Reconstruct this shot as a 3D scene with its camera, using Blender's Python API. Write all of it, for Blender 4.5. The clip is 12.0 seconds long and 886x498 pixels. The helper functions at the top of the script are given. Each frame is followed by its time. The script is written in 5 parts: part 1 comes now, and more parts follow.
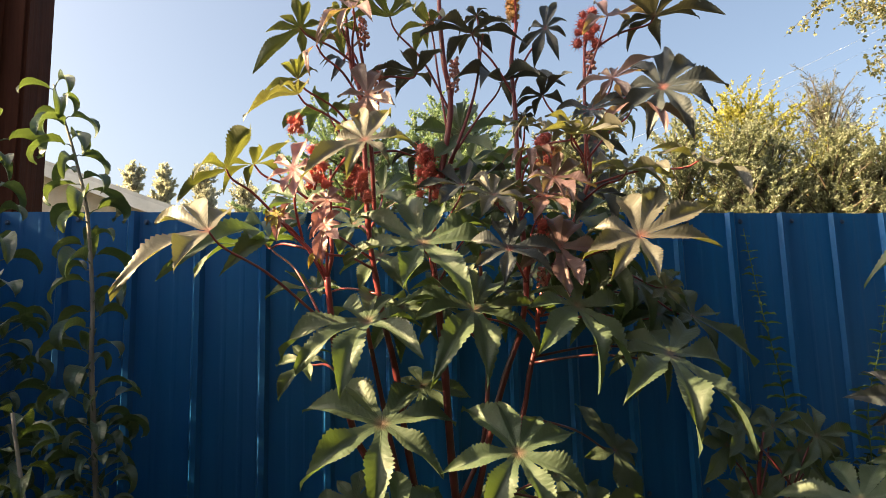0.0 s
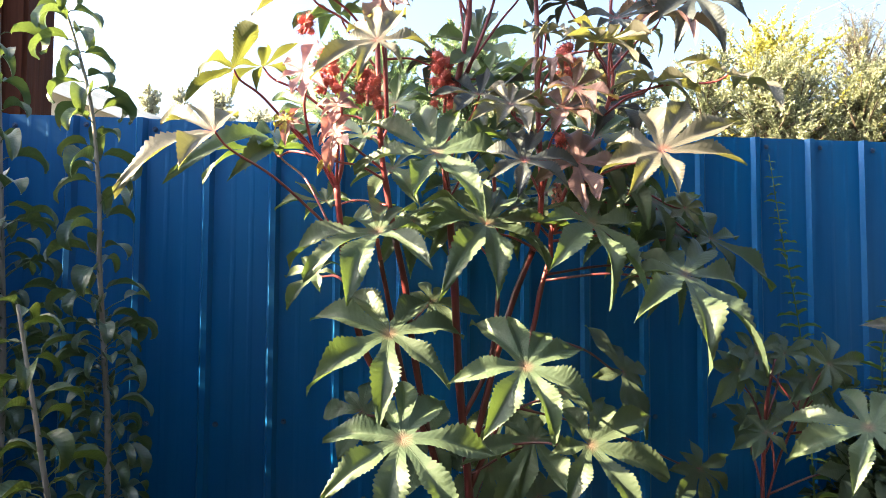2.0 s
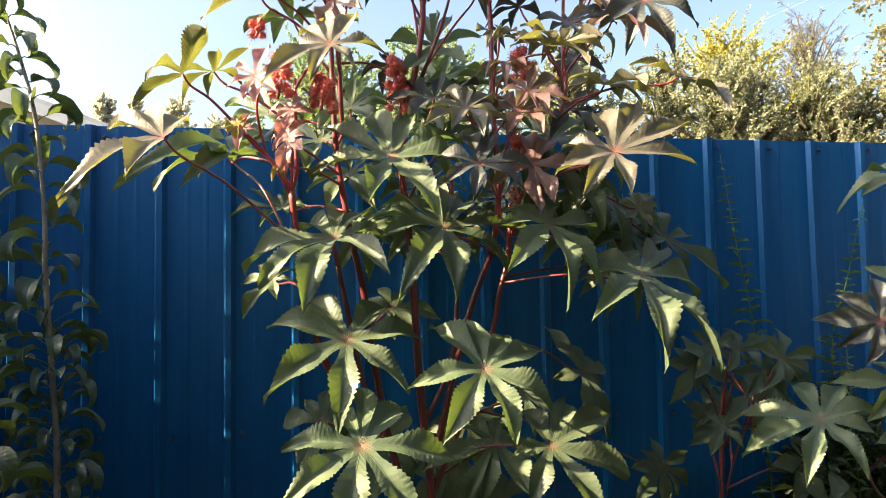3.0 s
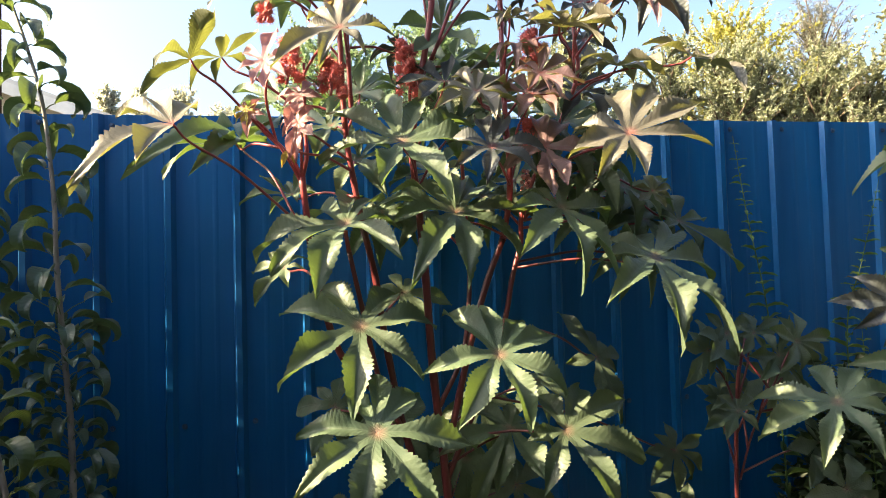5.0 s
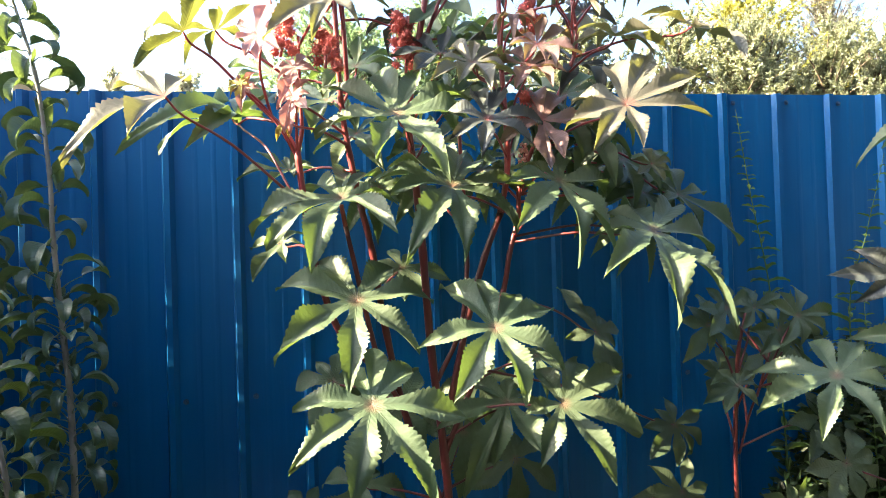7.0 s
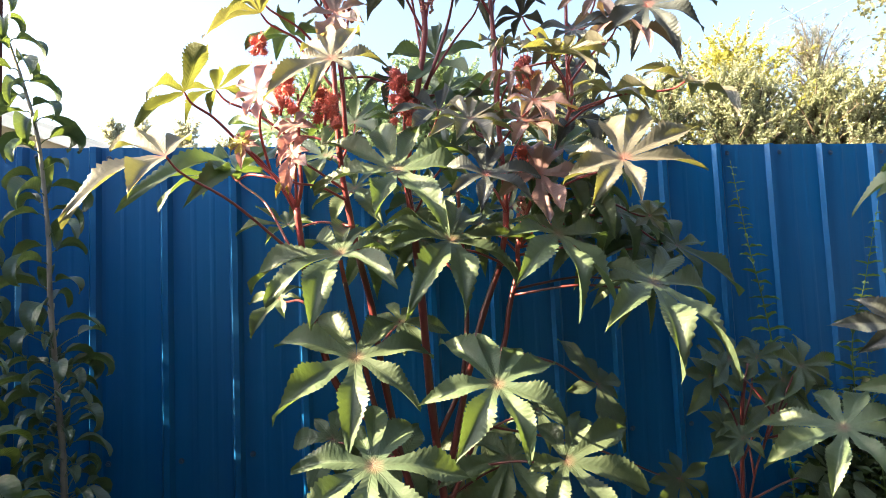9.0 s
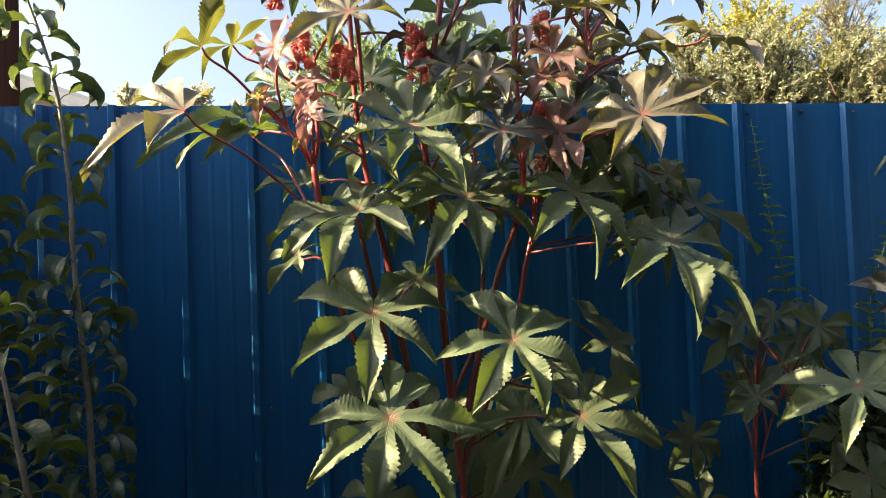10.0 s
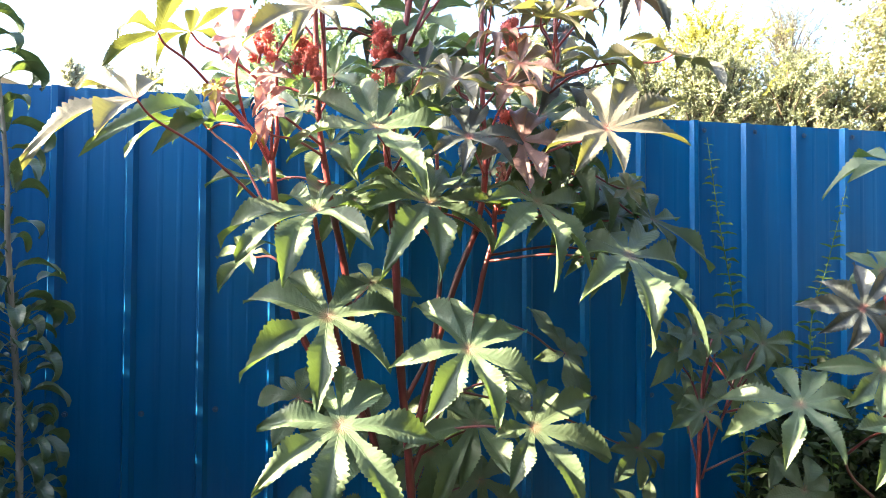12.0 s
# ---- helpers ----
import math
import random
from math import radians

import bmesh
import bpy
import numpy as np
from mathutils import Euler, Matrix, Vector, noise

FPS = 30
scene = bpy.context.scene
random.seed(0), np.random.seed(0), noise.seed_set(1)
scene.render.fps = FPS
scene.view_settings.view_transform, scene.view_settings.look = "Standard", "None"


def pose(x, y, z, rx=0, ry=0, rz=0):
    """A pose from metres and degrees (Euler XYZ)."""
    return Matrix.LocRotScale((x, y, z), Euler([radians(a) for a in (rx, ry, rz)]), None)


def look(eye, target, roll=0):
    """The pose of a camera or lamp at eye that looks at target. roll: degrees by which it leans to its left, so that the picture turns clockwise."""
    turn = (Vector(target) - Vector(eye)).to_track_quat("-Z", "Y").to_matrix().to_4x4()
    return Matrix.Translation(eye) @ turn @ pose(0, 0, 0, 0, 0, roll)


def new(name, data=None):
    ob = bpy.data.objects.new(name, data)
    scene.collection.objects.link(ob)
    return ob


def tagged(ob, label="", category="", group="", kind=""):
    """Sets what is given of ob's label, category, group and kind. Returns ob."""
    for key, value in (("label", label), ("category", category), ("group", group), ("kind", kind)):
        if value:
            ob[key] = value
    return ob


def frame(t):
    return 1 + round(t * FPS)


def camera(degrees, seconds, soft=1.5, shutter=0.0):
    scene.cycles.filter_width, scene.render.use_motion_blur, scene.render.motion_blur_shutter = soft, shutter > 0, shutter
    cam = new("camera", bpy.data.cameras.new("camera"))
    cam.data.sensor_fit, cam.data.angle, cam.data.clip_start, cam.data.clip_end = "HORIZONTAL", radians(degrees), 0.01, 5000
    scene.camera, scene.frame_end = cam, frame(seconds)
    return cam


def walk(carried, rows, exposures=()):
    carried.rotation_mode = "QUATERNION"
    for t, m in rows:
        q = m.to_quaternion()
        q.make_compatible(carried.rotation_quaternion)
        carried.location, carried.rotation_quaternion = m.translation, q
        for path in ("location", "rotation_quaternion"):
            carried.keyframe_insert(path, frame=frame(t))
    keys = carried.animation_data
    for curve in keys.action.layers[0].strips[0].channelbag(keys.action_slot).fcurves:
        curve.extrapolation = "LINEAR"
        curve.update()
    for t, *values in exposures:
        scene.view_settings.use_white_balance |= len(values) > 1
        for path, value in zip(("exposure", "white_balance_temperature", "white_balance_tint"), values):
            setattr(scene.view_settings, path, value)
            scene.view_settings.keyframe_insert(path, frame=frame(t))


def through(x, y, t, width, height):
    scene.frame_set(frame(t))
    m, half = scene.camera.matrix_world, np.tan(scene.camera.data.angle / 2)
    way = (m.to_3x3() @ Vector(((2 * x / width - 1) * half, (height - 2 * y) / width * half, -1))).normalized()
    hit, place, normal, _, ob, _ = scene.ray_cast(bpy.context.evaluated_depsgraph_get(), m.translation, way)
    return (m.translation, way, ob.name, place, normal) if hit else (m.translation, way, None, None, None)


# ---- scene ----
cam = camera(66.1, 12.0, soft=0.5)
PATH = [
    (0, (-0.338, -2.205, 1.55), (-0.061, -0.246, 1.841), -1.5),
    (0.2, (-0.336, -2.187, 1.522), (-0.037, -0.216, 1.795), -1.7),
    (0.5, (-0.333, -2.159, 1.48), (-0.115, -0.172, 1.55), -2.3),
    (0.7, (-0.331, -2.155, 1.463), (-0.067, -0.17, 1.362), -1.6),
    (1, (-0.328, -2.149, 1.438), (-0.069, -0.168, 1.341), -0.5),
    (1.2, (-0.327, -2.152, 1.45), (-0.042, -0.17, 1.407), -0.5),
    (1.5, (-0.325, -2.157, 1.469), (-0.084, -0.172, 1.486), -0.1),
    (1.7, (-0.325, -2.159, 1.482), (-0.101, -0.174, 1.503), 0.2),
    (2, (-0.325, -2.161, 1.501), (-0.091, -0.177, 1.6), 0.3),
    (2.2, (-0.318, -2.161, 1.5), (-0.05, -0.182, 1.619), -0.2),
    (2.5, (-0.308, -2.16, 1.498), (0.011, -0.189, 1.615), -0.7),
    (2.7, (-0.308, -2.159, 1.497), (0.026, -0.188, 1.614), -0.8),
    (4.3, (-0.304, -2.153, 1.492), (0.012, -0.18, 1.602), -1.9),
    (4.5, (-0.304, -2.152, 1.491), (0.01, -0.179, 1.592), -2.0),
    (5, (-0.322, -2.14, 1.49), (-0.001, -0.167, 1.572), -1.6),
    (5.5, (-0.309, -2.134, 1.485), (0.0, -0.16, 1.553), -1.6),
    (6, (-0.302, -2.132, 1.483), (-0.005, -0.155, 1.526), -1.5),
    (6.5, (-0.297, -2.136, 1.483), (-0.013, -0.156, 1.496), -1.8),
    (7, (-0.295, -2.137, 1.471), (0.002, -0.16, 1.5), -1.8),
    (7.2, (-0.299, -2.134, 1.468), (-0.023, -0.153, 1.48), -1.8),
    (8.8, (-0.301, -2.13, 1.475), (-0.005, -0.153, 1.547), -2.3),
    (9, (-0.3, -2.133, 1.494), (0.01, -0.164, 1.654), -2.4),
    (9.2, (-0.3, -2.142, 1.498), (0.048, -0.175, 1.667), -2.0),
    (9.5, (-0.3, -2.155, 1.505), (0.029, -0.191, 1.689), -1.4),
    (9.7, (-0.303, -2.147, 1.491), (0.03, -0.176, 1.667), -1.8),
    (10, (-0.307, -2.135, 1.47), (-0.041, -0.154, 1.535), -2.1),
    (10.2, (-0.312, -2.125, 1.462), (-0.043, -0.144, 1.504), -1.8),
    (10.5, (-0.319, -2.11, 1.449), (-0.054, -0.128, 1.406), -1.7),
    (10.7, (-0.321, -2.106, 1.443), (-0.057, -0.124, 1.385), -1.4),
    (11, (-0.324, -2.099, 1.434), (-0.082, -0.118, 1.316), -1.2),
    (11.2, (-0.322, -2.099, 1.437), (-0.074, -0.12, 1.302), -0.5),
    (11.5, (-0.318, -2.098, 1.442), (-0.009, -0.124, 1.373), 0.0),
    (11.7, (-0.32, -2.101, 1.463), (0.072, -0.134, 1.448), 0.3),
    (12, (-0.324, -2.105, 1.494), (0.088, -0.148, 1.546), 0.3),
]
EXPOSURES = [(0, 2.25, 7300, 7), (0.4, 2.20, 7700, 8), (0.7, 3.05, 6150, 4), (1, 4.27, 5650, 3), (1.2, 4.32, 5650, 3), (1.5, 3.98, 5850, 2), (2, 3.35, 6150, 6), (2.5, 2.82, 6600, 8), (4.5, 2.75, 6600, 8), (5.5, 3.15, 6050, 6), (6.5, 3.45, 6000, 4), (7, 3.55, 6000, 4), (8.8, 3.42, 6100, 4), (9.5, 2.62, 7200, 8), (10, 2.55, 6800, 8), (10.3, 2.92, 6350, 6), (10.5, 3.62, 5950, 4), (11, 4.47, 5850, 2), (11.5, 4.78, 5850, 3), (12, 3.85, 5950, 3)]
walk(cam, [(t, look(eye, target, roll)) for t, eye, target, roll in PATH], EXPOSURES)

# ---- world, sun, exposure ----
SUN_ELEV, SUN_AZ = 32.5, 182.8        # degrees; azimuth from +x, anticlockwise
world = bpy.data.worlds.new("sky")
scene.world = world
world.use_nodes = True
wn = world.node_tree.nodes
sky = wn.new("ShaderNodeTexSky")
sky.sky_type = "NISHITA"
sky.sun_disc = False
sky.sun_elevation = radians(SUN_ELEV)
sky.sun_rotation = radians(90 - SUN_AZ)
sky.dust_density, sky.ozone_density, sky.air_density = 5.5, 0.9, 0.85
wn["Background"].inputs["Strength"].default_value = 0.072
world.node_tree.links.new(sky.outputs[0], wn["Background"].inputs["Color"])
sun_data = bpy.data.lights.new("sun", "SUN")
sun_data.energy, sun_data.angle, sun_data.color = 5.0, radians(0.53), (1.0, 0.78, 0.46)
sun = new("sun", sun_data)
_d = Vector((math.cos(radians(SUN_AZ)) * math.cos(radians(SUN_ELEV)), math.sin(radians(SUN_AZ)) * math.cos(radians(SUN_ELEV)), math.sin(radians(SUN_ELEV))))
sun.matrix_world = look(_d * 30, (0, 0, 1))


# ---- materials ----
def material(name):
    m = bpy.data.materials.new(name)
    m.use_nodes = True
    return m, m.node_tree.nodes, m.node_tree.links, m.node_tree.nodes["Principled BSDF"]


def ramp(nodes, stops):
    r = nodes.new("ShaderNodeValToRGB")
    while len(r.color_ramp.elements) < len(stops):
        r.color_ramp.elements.new(0.5)
    for e, (p, c) in zip(r.color_ramp.elements, stops):
        e.position, e.color = p, (*c, 1)
    return r


def tex(nodes, links, scale, detail=4, rough=0.55, stretch=None, kind="Object"):
    co = nodes.new("ShaderNodeTexCoord")
    n = nodes.new("ShaderNodeTexNoise")
    n.inputs["Scale"].default_value, n.inputs["Detail"].default_value, n.inputs["Roughness"].default_value = scale, detail, rough
    if stretch:
        mp = nodes.new("ShaderNodeMapping")
        mp.inputs["Scale"].default_value = stretch
        links.new(co.outputs[kind], mp.inputs["Vector"])
        links.new(mp.outputs[0], n.inputs["Vector"])
    else:
        links.new(co.outputs[kind], n.inputs["Vector"])
    return n


def math_node(nodes, links, op, a, b=None, c=None):
    n = nodes.new("ShaderNodeMath")
    n.operation = op
    for i, v in enumerate((a, b, c)):
        if v is None:
            continue
        if isinstance(v, (int, float)):
            n.inputs[i].default_value = v
        else:
            links.new(v, n.inputs[i])
    return n.outputs[0]


def mix_rgb(nodes, links, fac, a, b, blend="MIX"):
    n = nodes.new("ShaderNodeMix")
    n.data_type, n.blend_type = "RGBA", blend
    for sock, v in ((n.inputs["Factor"], fac), (n.inputs["A"], a), (n.inputs["B"], b)):
        if isinstance(v, (int, float)):
            sock.default_value = v
        elif isinstance(v, tuple):
            sock.default_value = (*v, 1)
        else:
            links.new(v, sock)
    return n.outputs["Result"]


def bump(nodes, links, height, strength, distance, bsdf):
    b = nodes.new("ShaderNodeBump")
    b.inputs["Strength"].default_value, b.inputs["Distance"].default_value = strength, distance
    links.new(height, b.inputs["Height"])
    links.new(b.outputs[0], bsdf.inputs["Normal"])
    return b


def grained(name, stops, scale, rough, stretch=None, bump_by=0.3, metallic=0.0, big=None, spread=0.15):
    """A surface with fine grain, broad stains and some change from piece to piece."""
    m, n, l, b = material(name)
    fine = tex(n, l, scale, 6, 0.6, stretch)
    r = ramp(n, stops)
    l.new(fine.outputs["Fac"], r.inputs["Fac"])
    broad = tex(n, l, big or scale * 0.13, 3)
    shade = ramp(n, [(0.3, (0.72, 0.72, 0.72)), (0.7, (1.1, 1.1, 1.1))])
    l.new(broad.outputs["Fac"], shade.inputs["Fac"])
    c = mix_rgb(n, l, 1.0, r.outputs["Color"], shade.outputs["Color"], "MULTIPLY")
    info = n.new("ShaderNodeObjectInfo")
    v = n.new("ShaderNodeMapRange")
    v.inputs["To Min"].default_value, v.inputs["To Max"].default_value = 1 - spread, 1 + spread
    l.new(info.outputs["Random"], v.inputs["Value"])
    hsv = n.new("ShaderNodeHueSaturation")
    l.new(v.outputs[0], hsv.inputs["Value"])
    l.new(c, hsv.inputs["Color"])
    l.new(hsv.outputs[0], b.inputs["Base Color"])
    b.inputs["Roughness"].default_value, b.inputs["Metallic"].default_value = rough, metallic
    bump(n, l, fine.outputs["Fac"], bump_by, 0.01, b)
    return m


def broad_leaf_material(name, low, high, vein, edge, glow, rough=0.34, through=0.3, coat=0.25):
    """A large veined leaf: the map's first axis runs along a lobe, the second from rib to edge."""
    m, n, l, b = material(name)
    uv = n.new("ShaderNodeUVMap")
    sep = n.new("ShaderNodeSeparateXYZ")
    l.new(uv.outputs[0], sep.inputs[0])
    u, v = sep.outputs[0], math_node(n, l, "ABSOLUTE", sep.outputs[1])
    rib = math_node(n, l, "SUBTRACT", 1.0, math_node(n, l, "MULTIPLY", v, 11.0))
    rib = math_node(n, l, "MAXIMUM", rib, 0.0)
    run = math_node(n, l, "SUBTRACT", math_node(n, l, "MULTIPLY", u, 14.0), math_node(n, l, "MULTIPLY", v, 1.4))
    saw = math_node(n, l, "ABSOLUTE", math_node(n, l, "SUBTRACT", math_node(n, l, "FRACT", run), 0.5))
    side = math_node(n, l, "MAXIMUM", math_node(n, l, "SUBTRACT", math_node(n, l, "MULTIPLY", saw, 9.0), 3.9), 0.0)
    side = math_node(n, l, "MULTIPLY", side, math_node(n, l, "SUBTRACT", 1.0, math_node(n, l, "MULTIPLY", v, 0.7)))
    veins = math_node(n, l, "MINIMUM", math_node(n, l, "MAXIMUM", rib, side), 1.0)
    grain = tex(n, l, 45, 5)
    broad = tex(n, l, 7, 3)
    r = ramp(n, [(0.32, low), (0.68, high)])
    l.new(broad.outputs["Fac"], r.inputs["Fac"])
    g = ramp(n, [(0.25, (0.8, 0.8, 0.8)), (0.75, (1.15, 1.15, 1.15))])
    l.new(grain.outputs["Fac"], g.inputs["Fac"])
    c = mix_rgb(n, l, 1.0, r.outputs["Color"], g.outputs["Color"], "MULTIPLY")
    c = mix_rgb(n, l, math_node(n, l, "MULTIPLY", veins, 0.46), c, vein)
    heart = math_node(n, l, "MAXIMUM", math_node(n, l, "SUBTRACT", 1.0, math_node(n, l, "MULTIPLY", u, 9.0)), 0.0)
    c = mix_rgb(n, l, math_node(n, l, "MULTIPLY", heart, 0.85), c, edge)
    info = n.new("ShaderNodeObjectInfo")
    mr = n.new("ShaderNodeMapRange")
    mr.inputs["To Min"].default_value, mr.inputs["To Max"].default_value = 0.78, 1.22
    l.new(info.outputs["Random"], mr.inputs["Value"])
    hsv = n.new("ShaderNodeHueSaturation")
    l.new(mr.outputs[0], hsv.inputs["Value"])
    l.new(c, hsv.inputs["Color"])
    l.new(hsv.outputs[0], b.inputs["Base Color"])
    b.inputs["Roughness"].default_value = rough
    b.inputs["Coat Weight"].default_value, b.inputs["Coat Roughness"].default_value = coat, 0.45
    b.inputs["Specular IOR Level"].default_value = 0.44
    puff = math_node(n, l, "MULTIPLY", math_node(n, l, "ABSOLUTE", math_node(n, l, "SUBTRACT", saw, 0.5)), 0.42)
    cells = n.new("ShaderNodeTexVoronoi")
    cells.inputs["Scale"].default_value = 210
    co = n.new("ShaderNodeTexCoord")
    l.new(co.outputs["Object"], cells.inputs["Vector"])
    puff = math_node(n, l, "ADD", puff, math_node(n, l, "MULTIPLY", cells.outputs["Distance"], -0.15))
    h = math_node(n, l, "ADD", math_node(n, l, "ADD", puff, math_node(n, l, "MULTIPLY", rib, -0.5)), math_node(n, l, "MULTIPLY", grain.outputs["Fac"], 0.35))
    bp = bump(n, l, h, 0.55, 0.0026, b)
    t = n.new("ShaderNodeBsdfTranslucent")
    tc = mix_rgb(n, l, math_node(n, l, "MULTIPLY", veins, 0.5), glow, tuple(0.55 * a for a in glow))
    l.new(tc, t.inputs["Color"])
    l.new(bp.outputs[0], t.inputs["Normal"])
    mx = n.new("ShaderNodeMixShader")
    mx.inputs[0].default_value = through
    l.new(b.outputs[0], mx.inputs[1])
    l.new(t.outputs[0], mx.inputs[2])
    l.new(mx.outputs[0], n["Material Output"].inputs["Surface"])
    return m


def small_leaf_material(name, low, high, glow, rough=0.45, through=0.3):
    """Foliage in mass: each island has its own shade."""
    m, n, l, b = material(name)
    geo = n.new("ShaderNodeNewGeometry")
    r = ramp(n, [(0.0, low), (1.0, high)])
    l.new(geo.outputs["Random Per Island"], r.inputs["Fac"])
    grain = tex(n, l, 60, 3)
    g = ramp(n, [(0.3, (0.8, 0.8, 0.8)), (0.7, (1.15, 1.15, 1.15))])
    l.new(grain.outputs["Fac"], g.inputs["Fac"])
    c = mix_rgb(n, l, 1.0, r.outputs["Color"], g.outputs["Color"], "MULTIPLY")
    l.new(c, b.inputs["Base Color"])
    b.inputs["Roughness"].default_value = rough
    t = n.new("ShaderNodeBsdfTranslucent")
    t.inputs["Color"].default_value = (*glow, 1)
    mx = n.new("ShaderNodeMixShader")
    mx.inputs[0].default_value = through
    l.new(b.outputs[0], mx.inputs[1])
    l.new(t.outputs[0], mx.inputs[2])
    l.new(mx.outputs[0], n["Material Output"].inputs["Surface"])
    return m


LEAF = broad_leaf_material("castor_leaf_green", (0.049, 0.079, 0.048), (0.099, 0.131, 0.08), (0.125, 0.155, 0.092), (0.2, 0.1, 0.08), (0.2, 0.3, 0.055), 0.52, 0.22, 0.1)
DUSK = broad_leaf_material("castor_leaf_dusky", (0.036, 0.045, 0.05), (0.056, 0.064, 0.068), (0.09, 0.08, 0.08), (0.25, 0.06, 0.06), (0.12, 0.11, 0.05), 0.5, 0.13, 0.12)
OLIVE = broad_leaf_material("castor_leaf_olive", (0.055, 0.062, 0.03), (0.085, 0.09, 0.045), (0.12, 0.1, 0.06), (0.22, 0.07, 0.06), (0.24, 0.26, 0.05), 0.46, 0.25, 0.15)
WITHERED = broad_leaf_material("castor_leaf_withered", (0.26, 0.21, 0.04), (0.36, 0.31, 0.07), (0.2, 0.1, 0.03), (0.3, 0.1, 0.04), (0.6, 0.4, 0.05), 0.6, 0.3, 0.0)
PALE = broad_leaf_material("castor_leaf_pale_bronze", (0.1, 0.096, 0.082), (0.14, 0.132, 0.112), (0.3, 0.25, 0.21), (0.32, 0.1, 0.09), (0.3, 0.3, 0.07), 0.45, 0.22, 0.2)
BRONZE = broad_leaf_material("castor_leaf_bronze", (0.16, 0.092, 0.108), (0.22, 0.14, 0.15), (0.2, 0.11, 0.125), (0.3, 0.05, 0.05), (0.34, 0.24, 0.08))
YOUNG = broad_leaf_material("castor_leaf_young_red", (0.28, 0.15, 0.17), (0.4, 0.26, 0.27), (0.34, 0.19, 0.2), (0.4, 0.06, 0.06), (0.5, 0.2, 0.17), 0.33)
STEM = grained("castor_stem_red", [(0.3, (0.075, 0.013, 0.017)), (0.7, (0.16, 0.03, 0.033))], 30, 0.34, (1, 1, 0.25), 0.15)
STEM_YOUNG = grained("castor_shoot_crimson", [(0.3, (0.2, 0.03, 0.037)), (0.7, (0.36, 0.075, 0.08))], 30, 0.34, (1, 1, 0.25), 0.15)
CAPSULE = grained("castor_capsule_red", [(0.3, (0.5, 0.06, 0.06)), (0.7, (0.62, 0.16, 0.12))], 40, 0.5, None, 0.2, spread=0.3)
CAPSULE_GOLD = grained("castor_capsule_ripening", [(0.3, (0.6, 0.25, 0.07)), (0.7, (0.75, 0.48, 0.2))], 40, 0.5, None, 0.2, spread=0.3)
FLOWER = grained("castor_flower_cream", [(0.3, (0.55, 0.16, 0.14)), (0.7, (0.66, 0.38, 0.3))], 60, 0.6, None, 0.2)
PEAR_LEAF = broad_leaf_material("pear_leaf_green", (0.03, 0.057, 0.036), (0.054, 0.092, 0.056), (0.1, 0.14, 0.09), (0.08, 0.11, 0.06), (0.24, 0.34, 0.07), 0.42, 0.17, 0.5)
PEAR_PALE = broad_leaf_material("pear_leaf_light_green", (0.034, 0.06, 0.024), (0.056, 0.092, 0.034), (0.16, 0.22, 0.08), (0.14, 0.17, 0.05), (0.26, 0.35, 0.05), 0.42, 0.18)
BARK = grained("sapling_bark", [(0.3, (0.18, 0.165, 0.15)), (0.7, (0.36, 0.33, 0.3))], 45, 0.75, (1, 1, 0.3), 0.5)
WEED = small_leaf_material("weed_leaf", (0.03, 0.065, 0.022), (0.06, 0.115, 0.035), (0.2, 0.3, 0.05))
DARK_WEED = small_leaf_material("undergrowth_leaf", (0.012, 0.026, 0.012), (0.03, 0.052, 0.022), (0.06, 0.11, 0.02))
SHRUB = small_leaf_material("shrub_leaf", (0.055, 0.068, 0.04), (0.36, 0.38, 0.27), (0.31, 0.34, 0.17), 0.4, 0.36)
GREY_SHRUB = small_leaf_material("grey_shrub_leaf", (0.07, 0.075, 0.06), (0.2, 0.2, 0.16), (0.2, 0.21, 0.13), 0.5, 0.25)
GOLD = small_leaf_material("golden_shrub_leaf", (0.2, 0.2, 0.035), (0.34, 0.33, 0.07), (0.45, 0.43, 0.08))
FEATHER = small_leaf_material("feathery_tree_leaf", (0.12, 0.18, 0.1), (0.24, 0.31, 0.19), (0.3, 0.42, 0.18), 0.5, 0.35)
# far leaves: colour raised well above foliage tone to stand in for haze
FAR_LEAF_HAZED = small_leaf_material("far_tree_leaf", (0.36, 0.37, 0.3), (0.52, 0.52, 0.43), (0.55, 0.55, 0.42), 0.7, 0.45)
BIRCH = small_leaf_material("overhanging_tree_leaf", (0.07, 0.085, 0.04), (0.25, 0.24, 0.15), (0.35, 0.36, 0.16), 0.35)
TWIG = grained("twig_bark", [(0.3, (0.07, 0.05, 0.035)), (0.7, (0.15, 0.11, 0.08))], 20, 0.8)
POST = grained("weathered_timber", [(0.25, (0.045, 0.012, 0.006)), (0.5, (0.085, 0.024, 0.012)), (0.75, (0.135, 0.042, 0.02))], 26, 0.75, (1, 1, 0.045), 0.6)
POST.node_tree.nodes["Principled BSDF"].inputs["Specular IOR Level"].default_value = 0.15
ROOF = grained("grey_roof_sheet", [(0.3, (0.36, 0.38, 0.42)), (0.7, (0.48, 0.5, 0.53))], 4, 0.6)
GABLE_WALL = grained("pale_gable_wall", [(0.3, (0.5, 0.43, 0.35)), (0.7, (0.6, 0.53, 0.45))], 6, 0.85)
# surfaces of the added, unseen light blockers; kept dark to limit bounce
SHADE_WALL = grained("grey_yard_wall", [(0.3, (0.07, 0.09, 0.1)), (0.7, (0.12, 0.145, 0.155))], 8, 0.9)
DARK_BLOCK = grained("dark_stained_boards", [(0.3, (0.018, 0.026, 0.03)), (0.7, (0.036, 0.048, 0.054))], 12, 0.8, (1, 1, 0.1))
